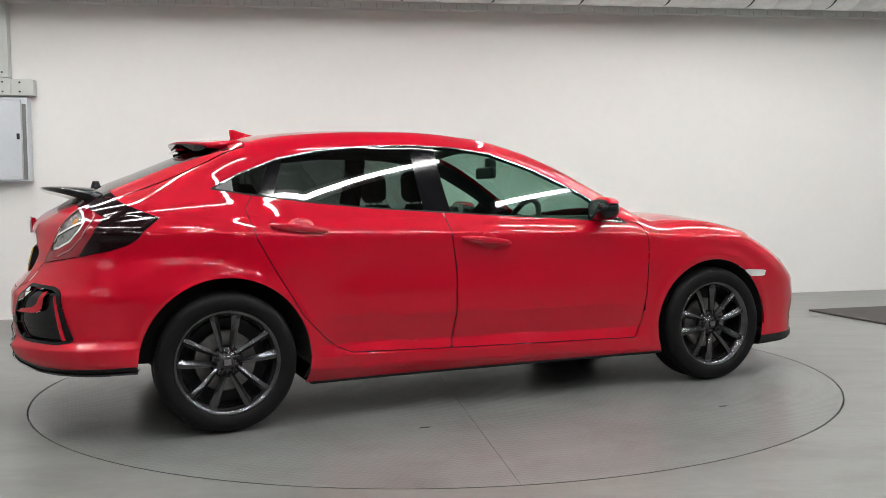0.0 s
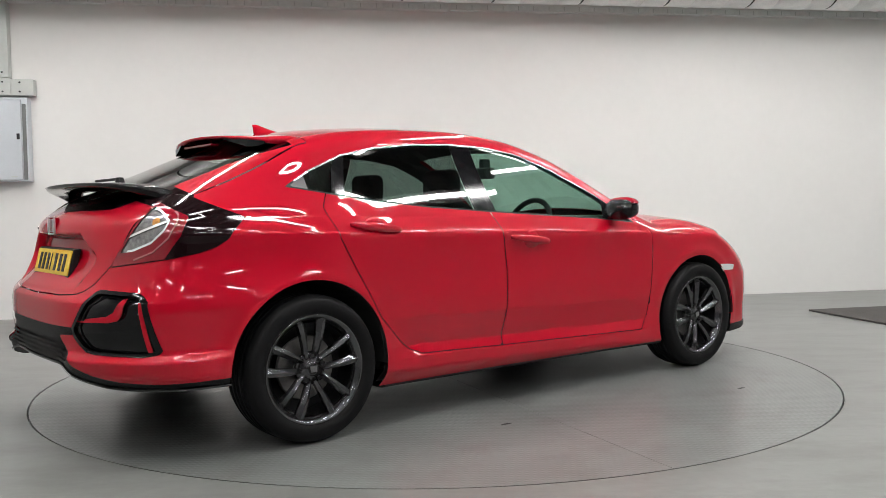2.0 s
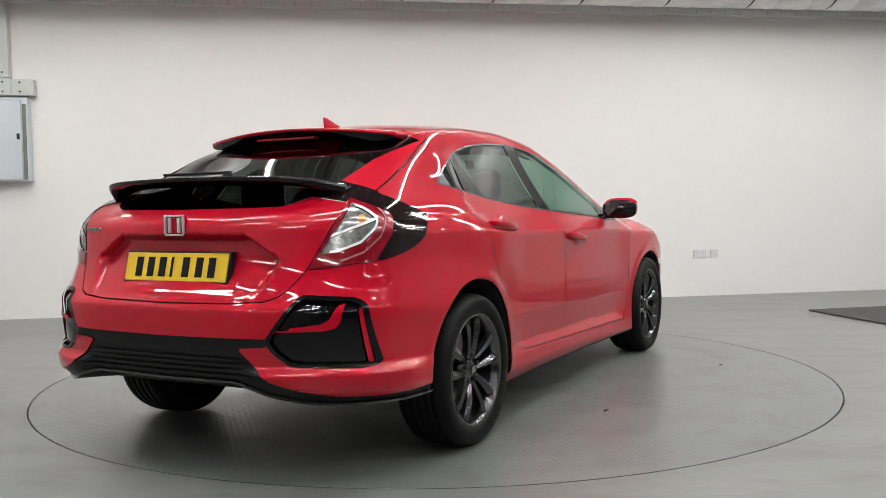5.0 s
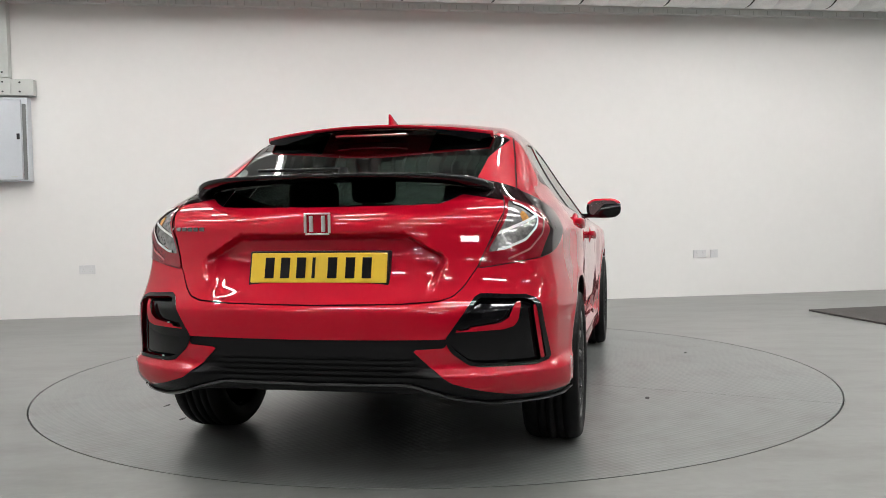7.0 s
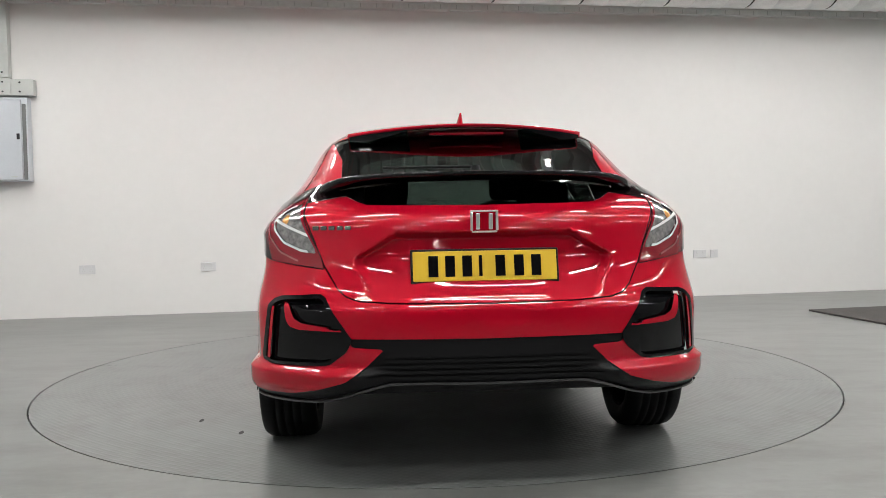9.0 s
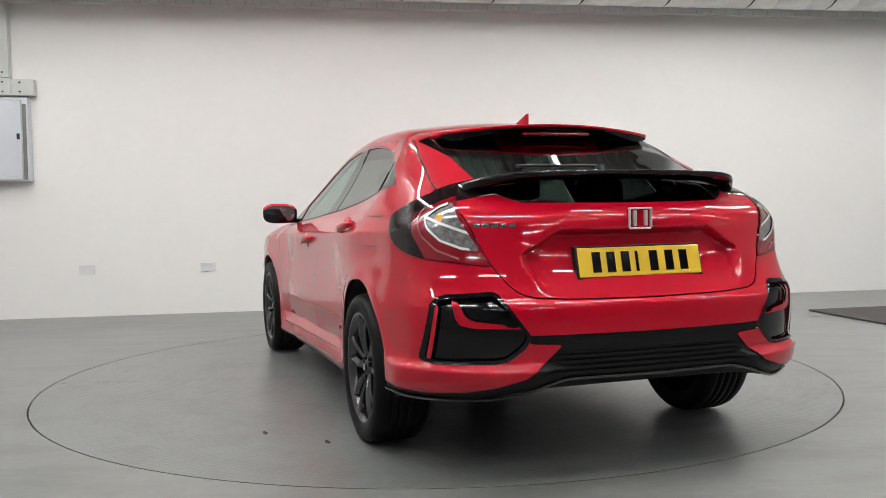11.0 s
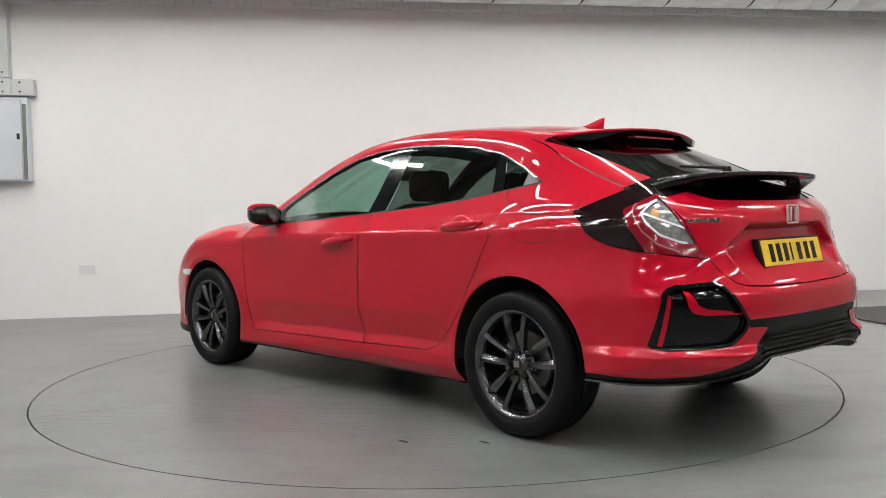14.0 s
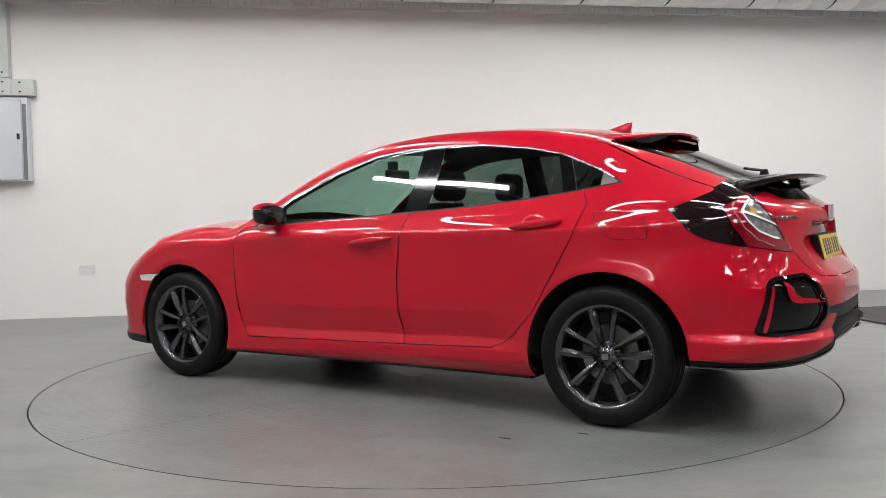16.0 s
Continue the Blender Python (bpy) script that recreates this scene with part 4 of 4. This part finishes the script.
# ---- wheels ----
def lathe(profile, n=64):
    """Profile of (radius, along the axle) turned about the y axis."""
    bm = bmesh.new()
    rows = []
    for r, y in profile:
        rows.append([bm.verts.new((r * math.cos(2 * math.pi * i / n), y, r * math.sin(2 * math.pi * i / n))) for i in range(n)])
    for a, b in zip(rows, rows[1:]):
        for i in range(n):
            bm.faces.new((a[i], a[(i + 1) % n], b[(i + 1) % n], b[i]))
    bmesh.ops.recalc_face_normals(bm, faces=bm.faces)
    return bm


R = 0.318


def wheel(x, s, spin):
    hub = tagged(empty("wheel"))
    hub.parent = car
    hub.matrix_basis = pose(x, s * 0.775, 0.318, 0, 0, 0 if s > 0 else 180) @ pose(0, 0, 0, 0, spin, 0)
    prof = [(0.226, -0.10), (0.262, -0.117), (0.295, -0.115), (0.310, -0.098), (0.3165, -0.075)]
    for g in (-0.052, -0.018, 0.018, 0.052):
        prof += [(R, g - 0.006), (R - 0.008, g - 0.004), (R - 0.008, g + 0.004), (R, g + 0.006)]
    prof += [(0.3165, 0.075), (0.310, 0.098), (0.302, 0.109), (0.296, 0.1135), (0.270, 0.1175), (0.250, 0.113), (0.238, 0.106), (0.230, 0.097)]
    part("tyre", lathe(prof, 72), M_RUBBER, hub, "black road tyre", True)
    rim = part("rim", lathe([(0.226, 0.094), (0.236, 0.101), (0.2375, 0.105), (0.234, 0.1075), (0.226, 0.104), (0.219, 0.094), (0.206, 0.08), (0.203, 0.0), (0.205, -0.09), (0.22, -0.1)], 72),
               M_RIM, hub, "dark grey alloy rim", True)
    part("barrel", lathe([(0.2, 0.075), (0.198, -0.03), (0.05, -0.04)], 48), M_RIMDARK, rim, "dark wheel barrel")
    part("brake_disc", lathe([(0.06, 0.005), (0.06, 0.02), (0.135, 0.02), (0.14, 0.012), (0.135, 0.0)], 40), M_BRAKE, rim, "steel brake disc")
    for k in range(5):
        for sd in (-1, 1):
            base = math.radians(90 + 72 * k)
            rings = []
            for i in range(6):
                u = i / 5
                r = 0.048 + 0.180 * u
                off = sd * (0.020 + 0.034 * u)
                hw = 0.0105 + 0.0105 * u
                yo = 0.078 + 0.020 * math.sin(u * math.pi * 0.75)
                pts_ = [(-hw, yo - 0.03), (-hw, yo - 0.004 - (0.010 if sd > 0 else 0)), (0.0, yo + 0.003), (hw, yo - 0.004 - (0.010 if sd < 0 else 0)), (hw, yo - 0.03)]
                ring = []
                for t_, yy in pts_:
                    lx, lz = r, off + t_
                    ring.append((lx * math.cos(base) - lz * math.sin(base), yy, lx * math.sin(base) + lz * math.cos(base)))
                rings.append(ring)
            part("spoke", loft(rings), M_RIM, rim)
    part("hub_boss", lathe([(0.001, 0.0835), (0.026, 0.083), (0.030, 0.079), (0.034, 0.075), (0.066, 0.068), (0.074, 0.05)], 40), M_RIM, rim, "", True)
    part("centre_cap", lathe([(0.001, 0.0875), (0.020, 0.087), (0.0235, 0.083)], 32), M_GLOSSBLACK, rim, "black centre cap", True)
    bd_ = box(bmesh.new(), (-0.016, 0.0865, -0.014), (0.016, 0.0895, 0.014), 0.001)
    part("cap_badge", bd_, M_CHROME, rim, "small chrome badge")
    for k in range(5):
        a = math.radians(90 + 72 * k)
        nb = bmesh.new()
        cyl(nb, 0.0105, 0.02, pose(0.055 * math.cos(a), 0.073, 0.055 * math.sin(a), 90), segs=6)
        part("wheel_nut", nb, M_RIMDARK, rim, "dark wheel nut")
    return hub


for s in (1, -1):
    for x, sp in ((-1.3485, 2), (1.3485, 14)):
        wheel(x, s, sp)
        rr = 0.387 if x < 0 else 0.370
        bm = bmesh.new()
        rows = []
        for yv in (0.42, 0.60, 0.78, 0.865):
            rows.append([bm.verts.new((x + rr * math.cos(a), s * yv, 0.316 + rr * math.sin(a))) for a in [math.radians(-3 + 186 * i / 36) for i in range(37)]])
        for a, b in zip(rows, rows[1:]):
            for i in range(36):
                bm.faces.new((a[i], a[i + 1], b[i + 1], b[i]))
        c = [bm.verts.new((v.co.x, v.co.y, v.co.z)) for v in rows[0]]
        bm.faces.new(c)
        part("arch_liner", bm, M_UNDER, car, "black wheel arch liner")

# ---- cabin ----
fl = bmesh.new()
box(fl, (-0.93, -0.72, 0.24), (0.95, 0.72, 0.30), 0.02)
box(fl, (-1.9, -0.40, 0.37), (-0.92, 0.40, 0.41), 0.01)
part("cabin_floor", fl, M_INTERIOR, car, "dark cabin floor")
bs = bmesh.new()
box(bs, (-2.0, -0.62, 0.3), (-1.35, 0.62, 0.86), 0.02)
part("parcel_shelf", bs, M_INTERIOR, car, "black load cover")
db = bmesh.new()
box(db, (0.52, -0.70, 0.45), (0.98, 0.70, 0.935), 0.06, 4)
part("dashboard", db, M_INTERIOR, car, "black dashboard")


def seat_back(x, y, w, top, head, hw=0.13):
    rings = []
    for u in (0, 0.15, 0.5, 0.8, 0.95, 1.0):
        z = 0.50 + (top - 0.50) * u
        hx = x - 0.20 * u
        k_ = w * (1 - 0.18 * u ** 3) if u < 1 else w * 0.6
        r = []
        for j in range(16):
            a = 2 * math.pi * j / 16
            r.append((hx + 0.065 * math.cos(a) * (1 - 0.35 * u), y + k_ * math.copysign(abs(math.sin(a)) ** 0.5, math.sin(a)), z))
        rings.append(r)
    so = part("seat", loft(rings), M_SEAT, car, "black cloth seat", True)
    hb = bmesh.new()
    box(hb, (x - 0.27, y - hw, head - 0.17), (x - 0.17, y + hw, head), 0.045, 4)
    part("headrest", hb, M_SEAT, so, "black headrest", True)
    hb = bmesh.new()
    for d in (-0.06, 0.06):
        cyl(hb, 0.007, 0.14, pose(x - 0.22, y + d, head - 0.19))
    part("headrest_post", hb, M_CHROME, so)
    cb = bmesh.new()
    box(cb, (x - 0.03, y - w, 0.38), (x + 0.5, y + w, 0.55), 0.06, 3)
    part("seat_cushion", cb, M_SEAT, so, "", True)


for y in (0.36, -0.36):
    seat_back(-0.02, y, 0.25, 1.02, 1.20)
    seat_back(-0.95, y * 1.05, 0.33, 0.98, 1.13, 0.12)
# steering wheel on the right-hand side, as in British cars
sw = bmesh.new()
M_SW = pose(0.40, -0.36, 0.87, 0, -66, 0)
n, m_ = 36, 10
vs = [[sw.verts.new(M_SW @ Vector(((0.175 + 0.016 * math.cos(b)) * math.cos(a), (0.175 + 0.016 * math.cos(b)) * math.sin(a), 0.016 * math.sin(b))))
       for b in [2 * math.pi * j / m_ for j in range(m_)]] for a in [2 * math.pi * i / n for i in range(n)]]
for i in range(n):
    for j in range(m_):
        sw.faces.new((vs[i][j], vs[(i + 1) % n][j], vs[(i + 1) % n][(j + 1) % m_], vs[i][(j + 1) % m_]))
swo = part("steering_wheel", sw, M_INTERIOR, car, "black steering wheel", True)
hb = bmesh.new()
box(hb, (-0.06, -0.17, -0.03), (0.04, 0.17, 0.0), 0.01)
cyl(hb, 0.03, 0.3, pose(0, 0, -0.16))
bmesh.ops.transform(hb, matrix=M_SW, verts=hb.verts)
part("steering_hub", hb, M_INTERIOR, swo)
mb = bmesh.new()
box(mb, (0.34, -0.12, 1.165), (0.375, 0.12, 1.235), 0.015, 3)
im = part("inner_mirror", mb, M_INTERIOR, car, "black inner mirror")
mb = bmesh.new()
box(mb, (0.36, -0.02, 1.20), (0.42, 0.02, 1.29), 0.008)
part("mirror_stalk", mb, M_INTERIOR, im)


# ---- motion ----
def motions():
    rows_car, rows_disc = [], []
    for k in range(33):
        t = k * 0.5
        a = 22.25 + 7.838 * t
        rows_disc.append((t, pose(0, 0, 0, 0, 0, a)))
        rows_car.append((t, pose(0, 0, 0, 0, 0, a) @ pose(-0.0446, -0.0712, 0)))
    walk(turntable, rows_disc)
    walk(car, rows_car)


motions()
